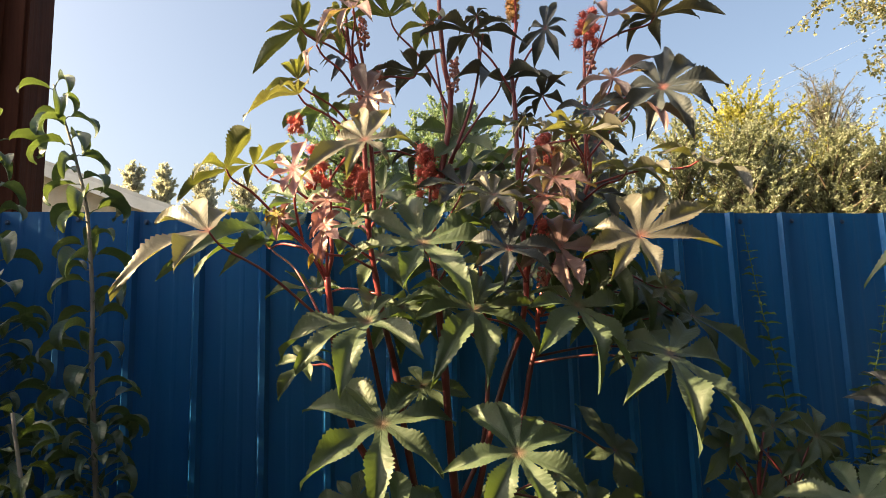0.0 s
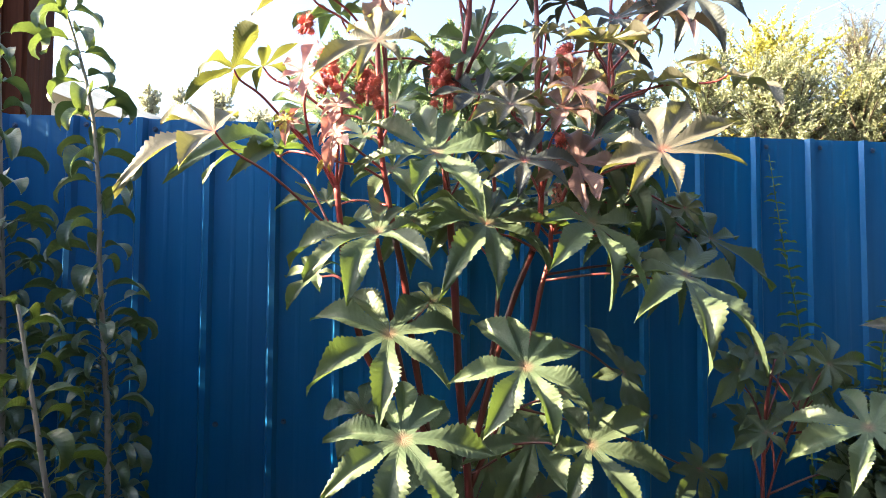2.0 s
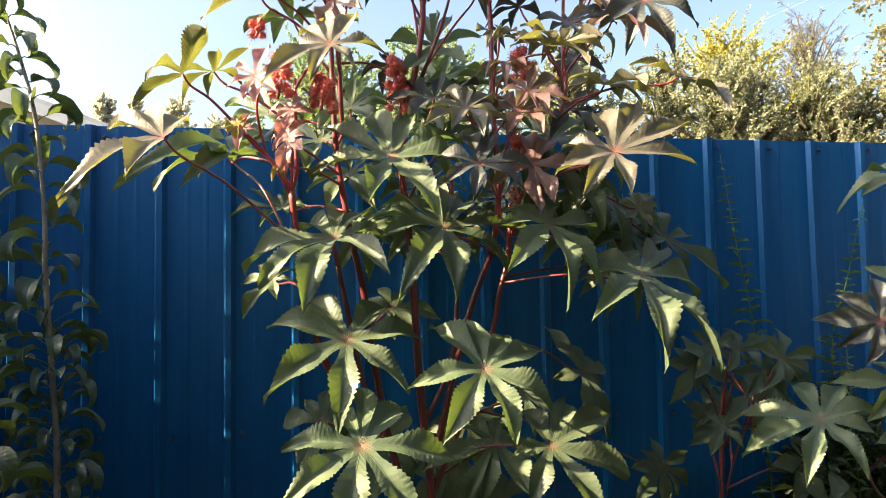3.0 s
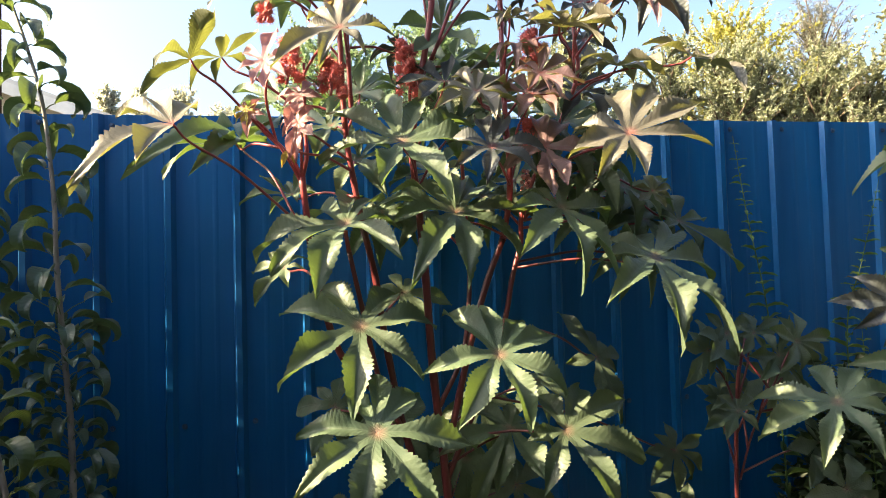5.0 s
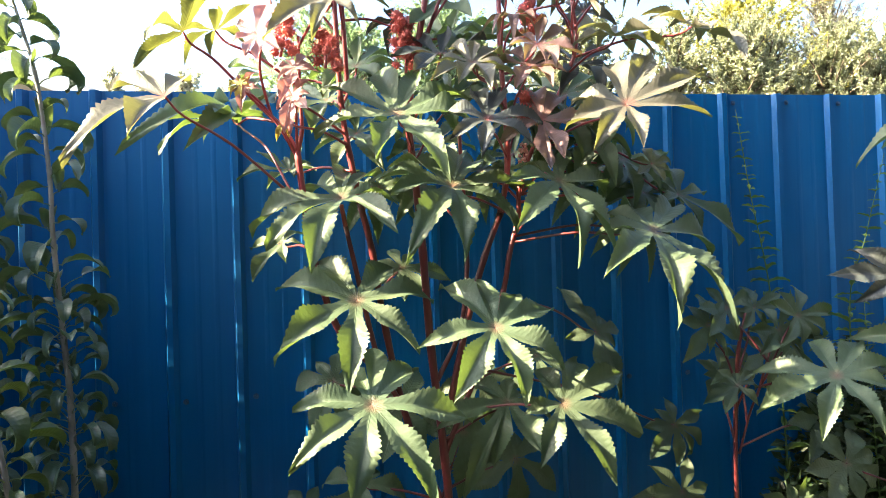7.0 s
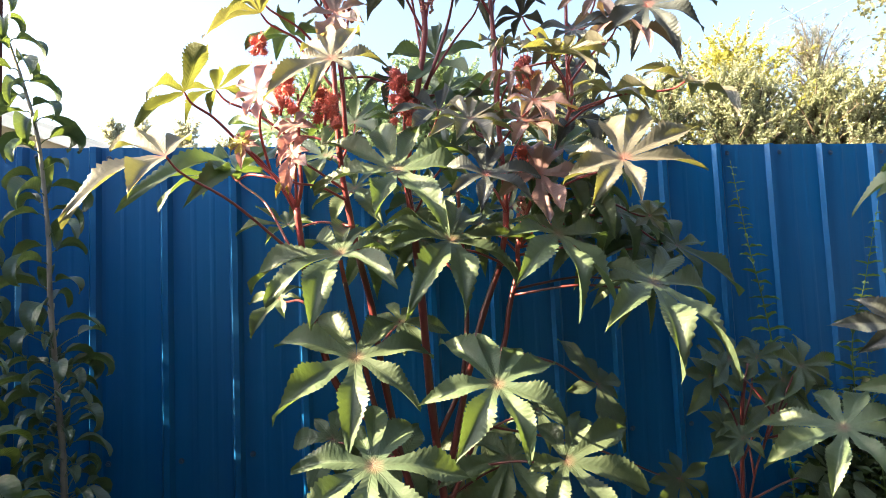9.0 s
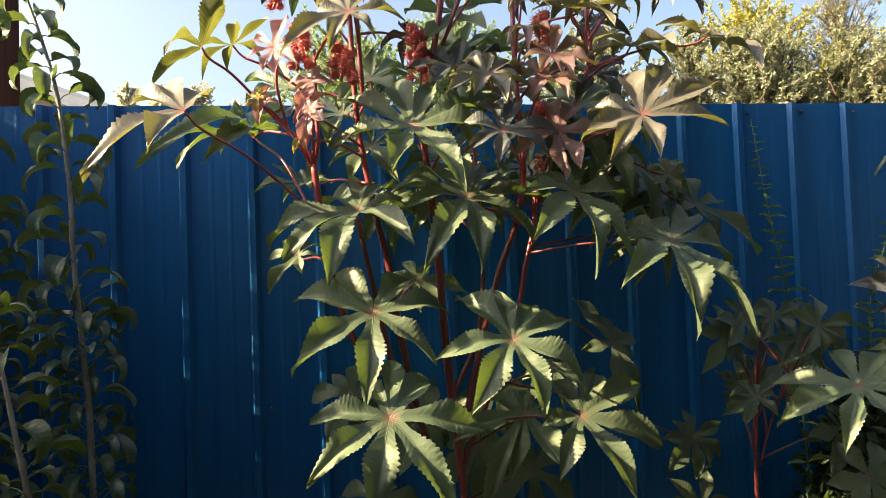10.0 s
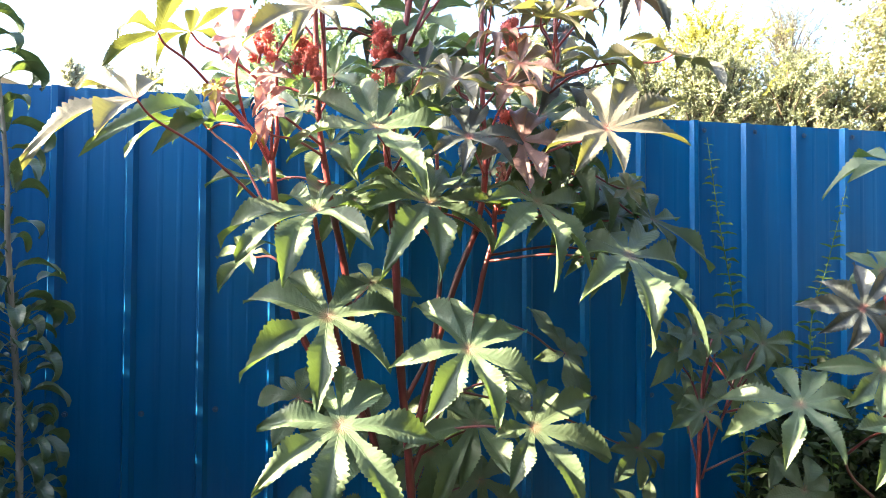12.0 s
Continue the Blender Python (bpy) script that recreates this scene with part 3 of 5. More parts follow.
leaf(castor, LEAF, (-0.159, -0.600, 1.802), (-0.171, -0.694, 0.699), (-0.106, -0.420, 1.742), [(-167, 0.229, -4), (-130, 0.251, -3), (-94, 0.209, -13), (-17, 0.157, -6), (32, 0.213, -15), (90, 0.186, -15), (122, 0.202, -14), (164, 0.213, -9)])
leaf(castor, DUSK, (0.036, -0.660, 1.777), (0.023, -0.755, 0.655), (0.140, -0.420, 1.725), [(-173, 0.135, -7), (-116, 0.109, -16), (-62, 0.103, -11), (-15, 0.111, -11), (61, 0.118, -14), (98, 0.142, -9), (156, 0.139, -5)])
leaf(castor, PALE, (0.336, -0.720, 1.798), (-0.048, -0.793, 0.607), (0.202, -0.438, 1.742), [(-120, 0.127, -20), (-76, 0.146, -12), (-40, 0.151, -11), (3, 0.127, -5), (85, 0.205, -8), (114, 0.238, 0), (150, 0.215, -1), (180, 0.181, -10)])
leaf(castor, LEAF, (0.221, -0.580, 1.648), (0.267, -0.607, 0.749), (0.147, -0.431, 1.523), [(-141, 0.127, -20), (-80, 0.157, -4), (-48, 0.211, -16), (-6, 0.245, -19), (26, 0.217, -15), (99, 0.199, -15), (158, 0.201, -12)])
leaf(castor, LEAF, (0.592, -0.450, 1.621), (0.189, -0.761, 0.620), (0.225, -0.438, 1.791), [(-160, 0.097, -26), (-112, 0.08, -20), (-63, 0.091, 0), (15, 0.13, -15), (46, 0.206, -7), (105, 0.123, -12), (168, 0.129, -9)])
leaf(castor, LEAF, (-0.451, -0.250, 1.528), (-0.324, -0.708, 0.627), (-0.359, -0.467, 1.492), [(-175, 0.050, -9), (-135, 0.070, 14), (-98, 0.112, -13), (-24, 0.140, 1), (20, 0.084, 3), (82, 0.060, -15), (145, 0.084, -33)])
leaf(castor, LEAF, (0.206, -0.600, 1.124), (0.000, -0.783, 0.622), (-0.002, -0.421, 1.081), [(-163, 0.136, -22), (-82, 0.097, -11), (-28, 0.158, -13), (28, 0.212, -13), (69, 0.205, -11), (115, 0.205, -8), (150, 0.165, -15)])
leaf(castor, LEAF, (0.112, -0.450, 1.106), (0.000, -0.707, 0.707), (-0.053, -0.420, 1.009), [(-138, 0.126, -26), (-78, 0.200, -16), (-34, 0.271, -27), (-21, 0.168, -23), (13, 0.189, 15), (77, 0.147, -30), (125, 0.060, -22), (173, 0.084, -14)])
leaf(castor, LEAF, (-0.408, -0.320, 0.825), (0.100, -0.902, 0.421), (-0.042, -0.420, 0.777), [(-149, 0.090, -35), (-72, 0.135, -46), (-30, 0.150, -31), (6, 0.127, -33), (46, 0.076, -25), (86, 0.105, -40), (150, 0.090, -31)])
leaf(castor, LEAF, (-0.262, -0.420, 0.915), (0.000, -0.707, 0.707), (-0.061, -0.420, 0.860), [(-116, 0.147, -41), (-40, 0.189, 18), (-12, 0.210, -4), (15, 0.189, 3), (87, 0.168, -45), (132, 0.076, -25), (177, 0.105, -19)])
leaf(castor, LEAF, (0.265, -0.250, 0.680), (0.100, -0.902, 0.421), (-0.042, -0.420, 0.777), [(-142, 0.069, 0), (-78, 0.096, 13), (-11, 0.144, -46), (42, 0.144, -20), (62, 0.146, 23), (109, 0.128, 4), (155, 0.096, -12)])
leaf(castor, LEAF, (0.693, -0.180, 0.944), (0.100, -0.902, 0.421), (0.044, -0.423, 1.188), [(-137, 0.073, -5), (-88, 0.119, 12), (-52, 0.170, 14), (-1, 0.122, -15), (51, 0.170, -44), (62, 0.136, -23), (109, 0.119, -6), (174, 0.102, -22)])
leaf(castor, LEAF, (0.702, -0.200, 0.747), (0.100, -0.902, 0.421), (-0.041, -0.420, 0.740), [(-131, 0.128, 3), (-89, 0.160, -7), (-57, 0.160, 0), (-15, 0.115, -18), (27, 0.160, -36), (56, 0.128, -21), (97, 0.112, -14), (154, 0.112, -4)])
leaf(castor, LEAF, (0.076, -0.250, 0.729), (0.100, -0.902, 0.421), (-0.041, -0.420, 0.617), [(-164, 0.075, -58), (-90, 0.075, 25), (-46, 0.054, -19), (-2, 0.090, -64), (69, 0.105, -33), (117, 0.090, -37), (156, 0.054, -25)])
leaf(castor, LEAF, (-0.090, -0.280, 0.672), (0.100, -0.902, 0.421), (-0.041, -0.420, 0.493), [(-152, 0.073, -25), (-110, 0.136, -54), (-66, 0.098, -25), (-22, 0.170, -70), (22, 0.122, -25), (65, 0.170, -46), (102, 0.136, -28), (166, 0.102, -37)])
leaf(castor, LEAF, (-0.430, -0.200, 1.732), (-0.105, -0.527, 0.843), (-0.259, -0.436, 1.695), [(-159, 0.069, 5), (-117, 0.112, 23), (-96, 0.160, -11), (-25, 0.112, -4), (21, 0.063, 1), (67, 0.088, 5), (113, 0.063, 5), (159, 0.096, 25)])
leaf(castor, LEAF, (-0.556, -0.270, 1.870), (0.512, -0.256, 0.820), (-0.409, -0.47, 1.644), [(-71, 0.35, -27), (-49, 0.269, -22), (134, 0.306, 14), (168, 0.23, -15)])
leaf(castor, LEAF, (-0.133, -0.250, 1.450), (0.100, -0.902, 0.421), (-0.203, -0.428, 1.393), [(-164, 0.102, -35), (-111, 0.073, -12), (-58, 0.119, 11), (-4, 0.136, 25), (41, 0.098, 2), (85, 0.170, -21), (141, 0.073, -25)])
leaf(castor, LEAF, (0.428, -0.250, 1.246), (0.100, -0.902, 0.421), (0.112, -0.427, 1.372), [(-171, 0.160, -44), (-154, 0.180, -13), (-81, 0.101, -3), (-8, 0.140, 7), (16, 0.200, -13), (59, 0.079, -19), (102, 0.110, -25), (146, 0.079, -25)])
leaf(castor, LEAF, (0.555, -0.300, 1.715), (0.207, -0.518, 0.830), (0.225, -0.438, 1.791), [(-159, 0.110, 3), (-115, 0.079, -0), (-71, 0.160, -4), (-48, 0.200, -3), (-17, 0.160, -22), (41, 0.115, -22), (99, 0.200, -21), (114, 0.140, 10), (158, 0.079, 5)])
leaf(castor_right, LEAF, (0.724, -0.340, 1.261), (0.100, -0.902, 0.421), (0.819, -0.320, 1.079), [(-140, 0.081, -1), (-92, 0.112, 14), (-43, 0.140, -10), (-3, 0.081, -17), (37, 0.112, -23), (67, 0.112, -9), (137, 0.098, 6), (172, 0.112, -17)])
leaf(castor_right, LEAF, (0.929, -0.360, 1.240), (0.100, -0.902, 0.421), (0.856, -0.356, 1.053), [(-170, 0.105, -30), (-86, 0.120, 8), (-51, 0.120, 2), (-9, 0.086, -4), (33, 0.150, -10), (42, 0.105, -13), (73, 0.135, 13), (104, 0.135, 17), (149, 0.135, 8)])
leaf(castor_right, LEAF, (0.887, -0.310, 1.301), (0.100, -0.902, 0.421), (0.822, -0.320, 1.112), [(-158, 0.048, -25), (-118, 0.066, -20), (-79, 0.048, -12), (-39, 0.084, -4), (28, 0.060, -8), (95, 0.096, -12), (112, 0.120, -2), (163, 0.120, -36)])
leaf(castor_right, LEAF, (0.854, -0.270, 1.152), (0.100, -0.902, 0.421), (0.836, -0.338, 0.975), [(-127, 0.065, -19), (-57, 0.150, 10), (-7, 0.108, -19), (44, 0.150, -48), (75, 0.150, -28), (119, 0.065, -25), (163, 0.090, -48)])
leaf(castor_right, LEAF, (0.777, -0.390, 1.097), (-0.324, -0.708, 0.627), (0.809, -0.320, 0.913), [(-145, 0.072, -8), (-101, 0.051, 4), (-58, 0.130, 15), (-30, 0.117, 16), (39, 0.075, -19), (108, 0.104, -54), (128, 0.104, -31), (172, 0.051, -19)])
leaf(castor_right, LEAF, (0.936, -0.580, 1.145), (-0.335, -0.541, 0.772), (0.868, -0.364, 1.085), [(-172, 0.168, -15), (-111, 0.203, -12), (-75, 0.22, -15), (-27, 0.187, -15), (22, 0.165, -14), (76, 0.133, -18), (106, 0.157, -17), (145, 0.174, -13)])
leaf(castor_right, LEAF, (1.047, -0.250, 0.677), (0.100, -0.902, 0.421), (0.814, -0.320, 0.648), [(-165, 0.092, 3), (-113, 0.144, 9), (-68, 0.160, -8), (-40, 0.160, -5), (28, 0.160, -18), (62, 0.160, 9), (104, 0.144, 25), (143, 0.128, -4)])
leaf(castor_far, DUSK, (1.105, -0.600, 1.390), (-0.176, -0.942, 0.286), (1.270, -0.500, 1.348), [(-134, 0.132, -14), (-100, 0.166, -16), (-65, 0.132, -13), (-26, 0.12, -13), (40, 0.108, -21), (88, 0.086, -20), (135, 0.17, -8), (169, 0.141, -14)])
leaf(castor_far, LEAF, (1.144, -0.620, 1.235), (-0.203, -0.891, 0.405), (1.267, -0.500, 1.144), [(-153, 0.086, -25), (-100, 0.170, -22), (-55, 0.170, 10), (-29, 0.153, 17), (20, 0.110, -9), (69, 0.170, -36), (116, 0.170, -13), (154, 0.119, -36)])
leaf(castor_far, LEAF, (1.125, -0.700, 1.124), (-0.324, -0.708, 0.627), (1.099, -0.542, 0.997), [(-167, 0.119, -29), (-120, 0.086, -2), (-72, 0.170, 25), (-34, 0.186, -28), (21, 0.122, -25), (76, 0.170, -57), (119, 0.073, -25), (162, 0.102, -12)])
leaf(castor_far, LEAF, (1.323, -0.500, 1.791), (-0.218, -0.436, 0.873), (1.308, -0.500, 1.584), [(-162, 0.200, -27), (-102, 0.209, -30), (-75, 0.160, -10), (-15, 0.160, -39), (56, 0.115, -19), (127, 0.160, 1)])
leaf(castor_far, LEAF, (1.411, -0.350, 1.488), (-0.203, -0.891, 0.405), (1.281, -0.500, 1.457), [(-136, 0.108, -14), (-72, 0.150, 14), (-24, 0.150, 21), (49, 0.108, 5), (122, 0.150, -8), (160, 0.150, -43)])
leaf(castor, BRONZE, (0.384, -0.500, 2.457), (0.000, -0.707, 0.707), (0.326, -0.446, 2.281), [(-176, 0.112, 2), (-45, 0.140, -6), (106, 0.140, -1), (127, 0.140, -24)])
leaf(castor, BRONZE, (-0.321, -0.600, 2.396), (-0.282, -0.553, 0.784), (-0.316, -0.446, 2.276), [(-147, 0.130, 14), (-45, 0.130, -17), (-17, 0.104, -22), (30, 0.130, -11), (178, 0.130, 12)])
leaf(castor, BRONZE, (-0.412, -0.580, 2.305), (-0.390, -0.488, 0.781), (-0.299, -0.443, 2.213), [(-15, 0.090, -37), (164, 0.090, -13), (178, 0.072, 10)])
leaf(castor, OLIVE, (-0.102, -0.400, 2.461), (-0.270, 0.003, 0.963), (-0.065, -0.420, 2.140), [(-136, 0.11, -9), (-116, 0.131, -17), (-36, 0.116, -16), (15, 0.139, -2), (53, 0.118, -24)])
leaf(castor, OLIVE, (-0.453, -0.550, 2.363), (-0.060, 0.536, 0.842), (-0.292, -0.434, 2.303), [(-177, 0.096, -16), (-123, 0.071, -20), (-68, 0.071, -20), (-14, 0.071, -20), (40, 0.169, -17), (79, 0.089, -15), (121, 0.071, -20), (163, 0.104, -13)])
leaf(castor, OLIVE, (-0.463, -0.500, 2.248), (-0.136, 0.347, 0.928), (-0.294, -0.442, 2.102), [(11, 0.102, -14), (92, 0.095, -17), (112, 0.099, -15), (129, 0.109, -9), (156, 0.084, -26)])
leaf(castor, OLIVE, (-0.616, -0.620, 1.975), (-0.099, 0.347, 0.933), (-0.508, -0.500, 1.881), [(-3, 0.160, -5), (87, 0.128, -38), (150, 0.160, 0)])
leaf(castor, OLIVE, (-0.569, -0.500, 2.019), (-0.202, -0.202, 0.958), (-0.380, -0.500, 1.887), [(-131, 0.090, -36), (-111, 0.150, -21), (-35, 0.083, 2), (41, 0.090, 24), (82, 0.120, 17), (153, 0.090, -33)])
leaf(castor, PALE, (-0.632, -0.720, 1.811), (-0.002, -0.595, 0.804), (-0.407, -0.488, 1.634), [(-155, 0.18, -6), (-127, 0.176, -11), (-50, 0.233, -17), (-18, 0.146, -8), (174, 0.17, -14)])
leaf(castor, PALE, (-0.299, -0.700, 2.025), (-0.021, -0.741, 0.671), (-0.380, -0.500, 1.985), [(-172, 0.15, -7), (-146, 0.135, -18), (-102, 0.09, -20), (-58, 0.173, -16), (-19, 0.129, -11), (42, 0.09, -20), (102, 0.131, -16), (155, 0.157, -6)])
leaf(castor, YOUNG, (-0.464, -0.600, 1.982), (-0.203, -0.891, 0.405), (-0.446, -0.500, 1.815), [(-132, 0.096, -25), (-70, 0.069, -3), (-7, 0.096, 19), (10, 0.120, 17), (44, 0.084, 2), (107, 0.060, -7), (170, 0.120, -15)])
leaf(castor, YOUNG, (-0.385, -0.580, 1.911), (-0.203, -0.891, 0.405), (-0.390, -0.500, 1.734), [(-155, 0.050, -25), (-106, 0.070, -21), (-63, 0.050, -14), (-20, 0.100, -8), (-0, 0.100, 23), (78, 0.055, -10), (117, 0.040, -25), (156, 0.080, -42)])
leaf(castor, YOUNG, (-0.392, -0.580, 1.849), (-0.203, -0.891, 0.405), (-0.272, -0.438, 1.784), [(-163, 0.040, -22), (-109, 0.070, -37), (-59, 0.050, -20), (-10, 0.100, -3), (-4, 0.100, -12), (33, 0.090, 24), (87, 0.040, 5), (142, 0.055, -7)])
leaf(castor, YOUNG, (-0.501, -0.550, 1.875), (-0.203, -0.891, 0.405), (-0.388, -0.498, 1.716), [(-144, 0.049, -15), (-73, 0.035, -9), (-2, 0.070, -4), (38, 0.028, -6), (78, 0.039, -9), (117, 0.028, -11), (157, 0.056, -14)])
leaf(castor, OLIVE, (-0.353, -0.500, 2.400), (-0.360, 0.102, 0.927), (-0.280, -0.425, 2.221), [(-161, 0.082, -5), (-116, 0.117, -19), (-69, 0.098, -14), (16, 0.095, -30), (51, 0.116, -4), (91, 0.115, -7)])
leaf(castor, OLIVE, (-0.220, -0.450, 2.455), (0.193, 0.078, 0.978), (-0.055, -0.420, 2.196), [(-145, 0.118, -12), (-117, 0.142, -14), (-74, 0.146, -11), (-19, 0.179, -2), (-14, 0.142, -13)])
leaf(castor, DUSK, (0.007, -0.450, 2.415), (-0.059, 0.038, 0.998), (0.127, -0.420, 2.250), [(-158, 0.115, -1), (-141, 0.134, -13), (-61, 0.16, -9), (-37, 0.156, -7), (51, 0.139, -14), (100, 0.156, -15), (153, 0.121, -7)])
leaf(castor, DUSK, (0.099, -0.400, 2.298), (0.014, -0.070, 0.997), (-0.050, -0.420, 2.075), [(-62, 0.179, -9), (-36, 0.174, -23), (20, 0.174, -10), (55, 0.186, -11), (154, 0.157, -8)])
leaf(castor, DUSK, (0.235, -0.400, 2.466), (-0.345, -0.900, 0.268), (0.127, -0.420, 2.275), [(-127, 0.074, -33), (-60, 0.104, -15), (-24, 0.129, -17), (13, 0.111, -15), (66, 0.063, -20), (120, 0.08, -23), (155, 0.108, -10), (173, 0.106, -11)])
leaf(castor, BRONZE, (0.389, -0.500, 2.278), (-0.351, -0.796, 0.493), (0.321, -0.443, 2.106), [(-144, 0.066, -20), (-95, 0.105, -14), (-36, 0.078, -7), (21, 0.109, -15), (100, 0.102, -13), (119, 0.139, -4), (168, 0.066, -20)])
leaf(castor, DUSK, (0.505, -0.550, 2.233), (-0.256, -0.859, 0.443), (0.323, -0.444, 2.190), [(-160, 0.163, -17), (-112, 0.105, -20), (-63, 0.154, -13), (-25, 0.166, -13), (19, 0.167, -14), (59, 0.155, -14), (93, 0.188, -11), (133, 0.172, -14), (166, 0.186, -9)])
leaf(castor, DUSK, (0.523, -0.500, 2.463), (-0.128, 0.128, 0.983), (0.330, -0.449, 2.361), [(-170, 0.122, -20), (-116, 0.122, -20), (-62, 0.122, -20), (-7, 0.22, -7), (15, 0.233, -4), (48, 0.187, -23), (113, 0.192, -13), (135, 0.15, -1)])
leaf(castor, PALE, (0.273, -0.550, 2.107), (0.100, -0.300, 0.949), (0.130, -0.420, 2.059), [(-124, 0.081, -8), (-64, 0.160, 7), (-51, 0.160, 1), (-9, 0.080, 25), (10, 0.160, 6), (65, 0.115, -2), (121, 0.160, -11), (176, 0.112, -24)])
leaf(castor, PALE, (0.565, -0.600, 2.016), (0.350, -0.500, 0.790), (0.320, -0.440, 1.985), [(-129, 0.124, -11), (-101, 0.122, -11), (-33, 0.154, 6), (9, 0.172, -2), (91, 0.112, -7), (116, 0.124, -16), (174, 0.083, -20)])
leaf(castor, PALE, (0.027, -0.600, 1.909), (0.000, -0.507, 0.862), (0.135, -0.420, 1.857), [(-165, 0.130, 7), (-161, 0.104, -25), (-111, 0.075, -16), (-62, 0.130, -6), (5, 0.130, -6), (68, 0.094, -6), (132, 0.130, -5)])
leaf(castor, BRONZE, (0.173, -0.600, 1.967), (0.000, -0.622, 0.783), (0.133, -0.420, 1.901), [(-167, 0.150, -28), (-98, 0.076, -15), (-29, 0.105, -2), (-6, 0.150, 6), (3, 0.150, 1), (66, 0.108, -4), (129, 0.150, -9), (159, 0.090, 25)])
leaf(castor, LEAF, (-0.390, -0.400, 2.195), (-0.100, -0.300, 0.949), (-0.271, -0.411, 2.024), [(-145, 0.152, -18), (-86, 0.109, -14), (-28, 0.190, -10), (-1, 0.133, 24), (35, 0.190, -10), (38, 0.133, 15), (83, 0.075, 5), (127, 0.105, -2), (171, 0.075, -10)])
leaf(castor, LEAF, (-0.021, -0.380, 2.153), (-0.203, -0.891, 0.405), (-0.094, -0.420, 1.973), [(-167, 0.180, -21), (-97, 0.130, 2), (-27, 0.180, 25), (29, 0.180, 25), (95, 0.130, 1), (160, 0.180, -23), (174, 0.144, -9)])
leaf(castor, DUSK, (-0.145, -0.420, 2.308), (-0.059, 0.038, 0.998), (-0.312, -0.445, 2.260), [(-142, 0.13, -11), (-95, 0.129, -13), (-61, 0.152, -11), (-7, 0.156, -5), (31, 0.158, -5), (167, 0.116, 2)])
leaf(castor, BRONZE, (0.440, -0.500, 2.195), (0.101, -0.404, 0.909), (0.321, -0.442, 2.058), [(-161, 0.170, -7), (-115, 0.073, 5), (-68, 0.102, 25), (-58, 0.170, -29), (5, 0.170, -14), (54, 0.186, -18), (126, 0.122, -12)])
leaf(castor, LEAF, (0.082, -0.300, 2.069), (0.000, -0.301, 0.954), (-0.084, -0.420, 2.029), [(-153, 0.200, -3), (-105, 0.144, -8), (-58, 0.200, -13), (-30, 0.200, -16), (43, 0.144, -7), (116, 0.200, 2), (135, 0.200, 14)])
leaf(castor, LEAF, (-0.013, -0.420, 1.878), (-0.282, -0.553, 0.784), (-0.105, -0.420, 1.713), [(-171, 0.120, 7), (-135, 0.200, -14), (-135, 0.200, -36), (-62, 0.144, -17), (11, 0.200, 1), (80, 0.144, -16), (148, 0.200, -34)])
leaf(castor, BRONZE, (0.196, -0.550, 1.800), (-0.203, -0.891, 0.405), (0.169, -0.435, 1.631), [(-177, 0.170, -34), (-150, 0.170, -60), (-75, 0.122, -23), (-1, 0.170, 13), (11, 0.170, 25), (80, 0.122, -6), (148, 0.170, -37)])
leaf(castor, DUSK, (0.318, -0.500, 2.184), (-0.253, -0.714, 0.653), (0.320, -0.440, 1.985), [(-124, 0.106, -11), (-54, 0.074, -4), (-14, 0.097, -12), (21, 0.089, -10), (89, 0.127, -9), (111, 0.132, -4), (174, 0.065, -20)])
leaf(castor, PALE, (0.225, -0.600, 2.080), (0.100, -0.300, 0.949), (0.320, -0.441, 2.009), [(-119, 0.092, -8), (-54, 0.160, -3), (-9, 0.080, 17), (14, 0.160, -12), (16, 0.160, 8), (56, 0.063, 3), (96, 0.088, -2), (136, 0.063, -8), (176, 0.128, -13)])
leaf(castor, DUSK, (0.384, -0.350, 2.142), (-0.203, -0.891, 0.405), (0.320, -0.440, 1.985), [(-136, 0.077, -13), (-89, 0.055, 3), (-42, 0.112, 20), (-26, 0.140, 8), (-5, 0.140, 22), (63, 0.101, -12), (130, 0.140, -46), (177, 0.055, -25)])
leaf(castor, PALE, (0.368, -0.600, 1.988), (0.100, -0.300, 0.949), (0.296, -0.440, 1.937), [(-150, 0.105, -20), (-105, 0.105, -20), (-60, 0.168, -2), (0, 0.179, 5), (48, 0.105, -20), (96, 0.168, -3), (131, 0.167, -10), (165, 0.167, -7)])
leaf(castor, DUSK, (0.201, -0.450, 2.240), (-0.156, 0.177, 0.972), (0.321, -0.442, 2.058), [(-123, 0.088, -8), (-64, 0.104, -14), (-16, 0.098, -15), (41, 0.113, -5), (76, 0.127, -3), (176, 0.093, -11)])
leaf(castor, PALE, (0.118, -0.550, 2.116), (0.000, -0.301, 0.954), (0.132, -0.420, 1.945), [(-112, 0.051, -1), (-39, 0.130, 2), (-27, 0.130, -13), (14, 0.091, 6), (28, 0.104, -12), (101, 0.051, -9), (174, 0.072, -5)])
leaf(castor, BRONZE, (-0.286, -0.550, 2.193), (-0.203, -0.891, 0.405), (-0.272, -0.413, 2.050), [(-165, 0.140, -10), (-88, 0.077, 3), (-12, 0.140, 17), (14, 0.112, -3), (43, 0.112, 15), (105, 0.081, -5), (166, 0.140, -26)])
leaf(castor, LEAF, (-0.448, -0.350, 1.963), (-0.282, -0.553, 0.784), (-0.266, -0.400, 1.897), [(-148, 0.119, 25), (-116, 0.170, 4), (-65, 0.122, 3), (-13, 0.170, 2), (33, 0.170, -10), (91, 0.086, -14), (149, 0.119, -18)])
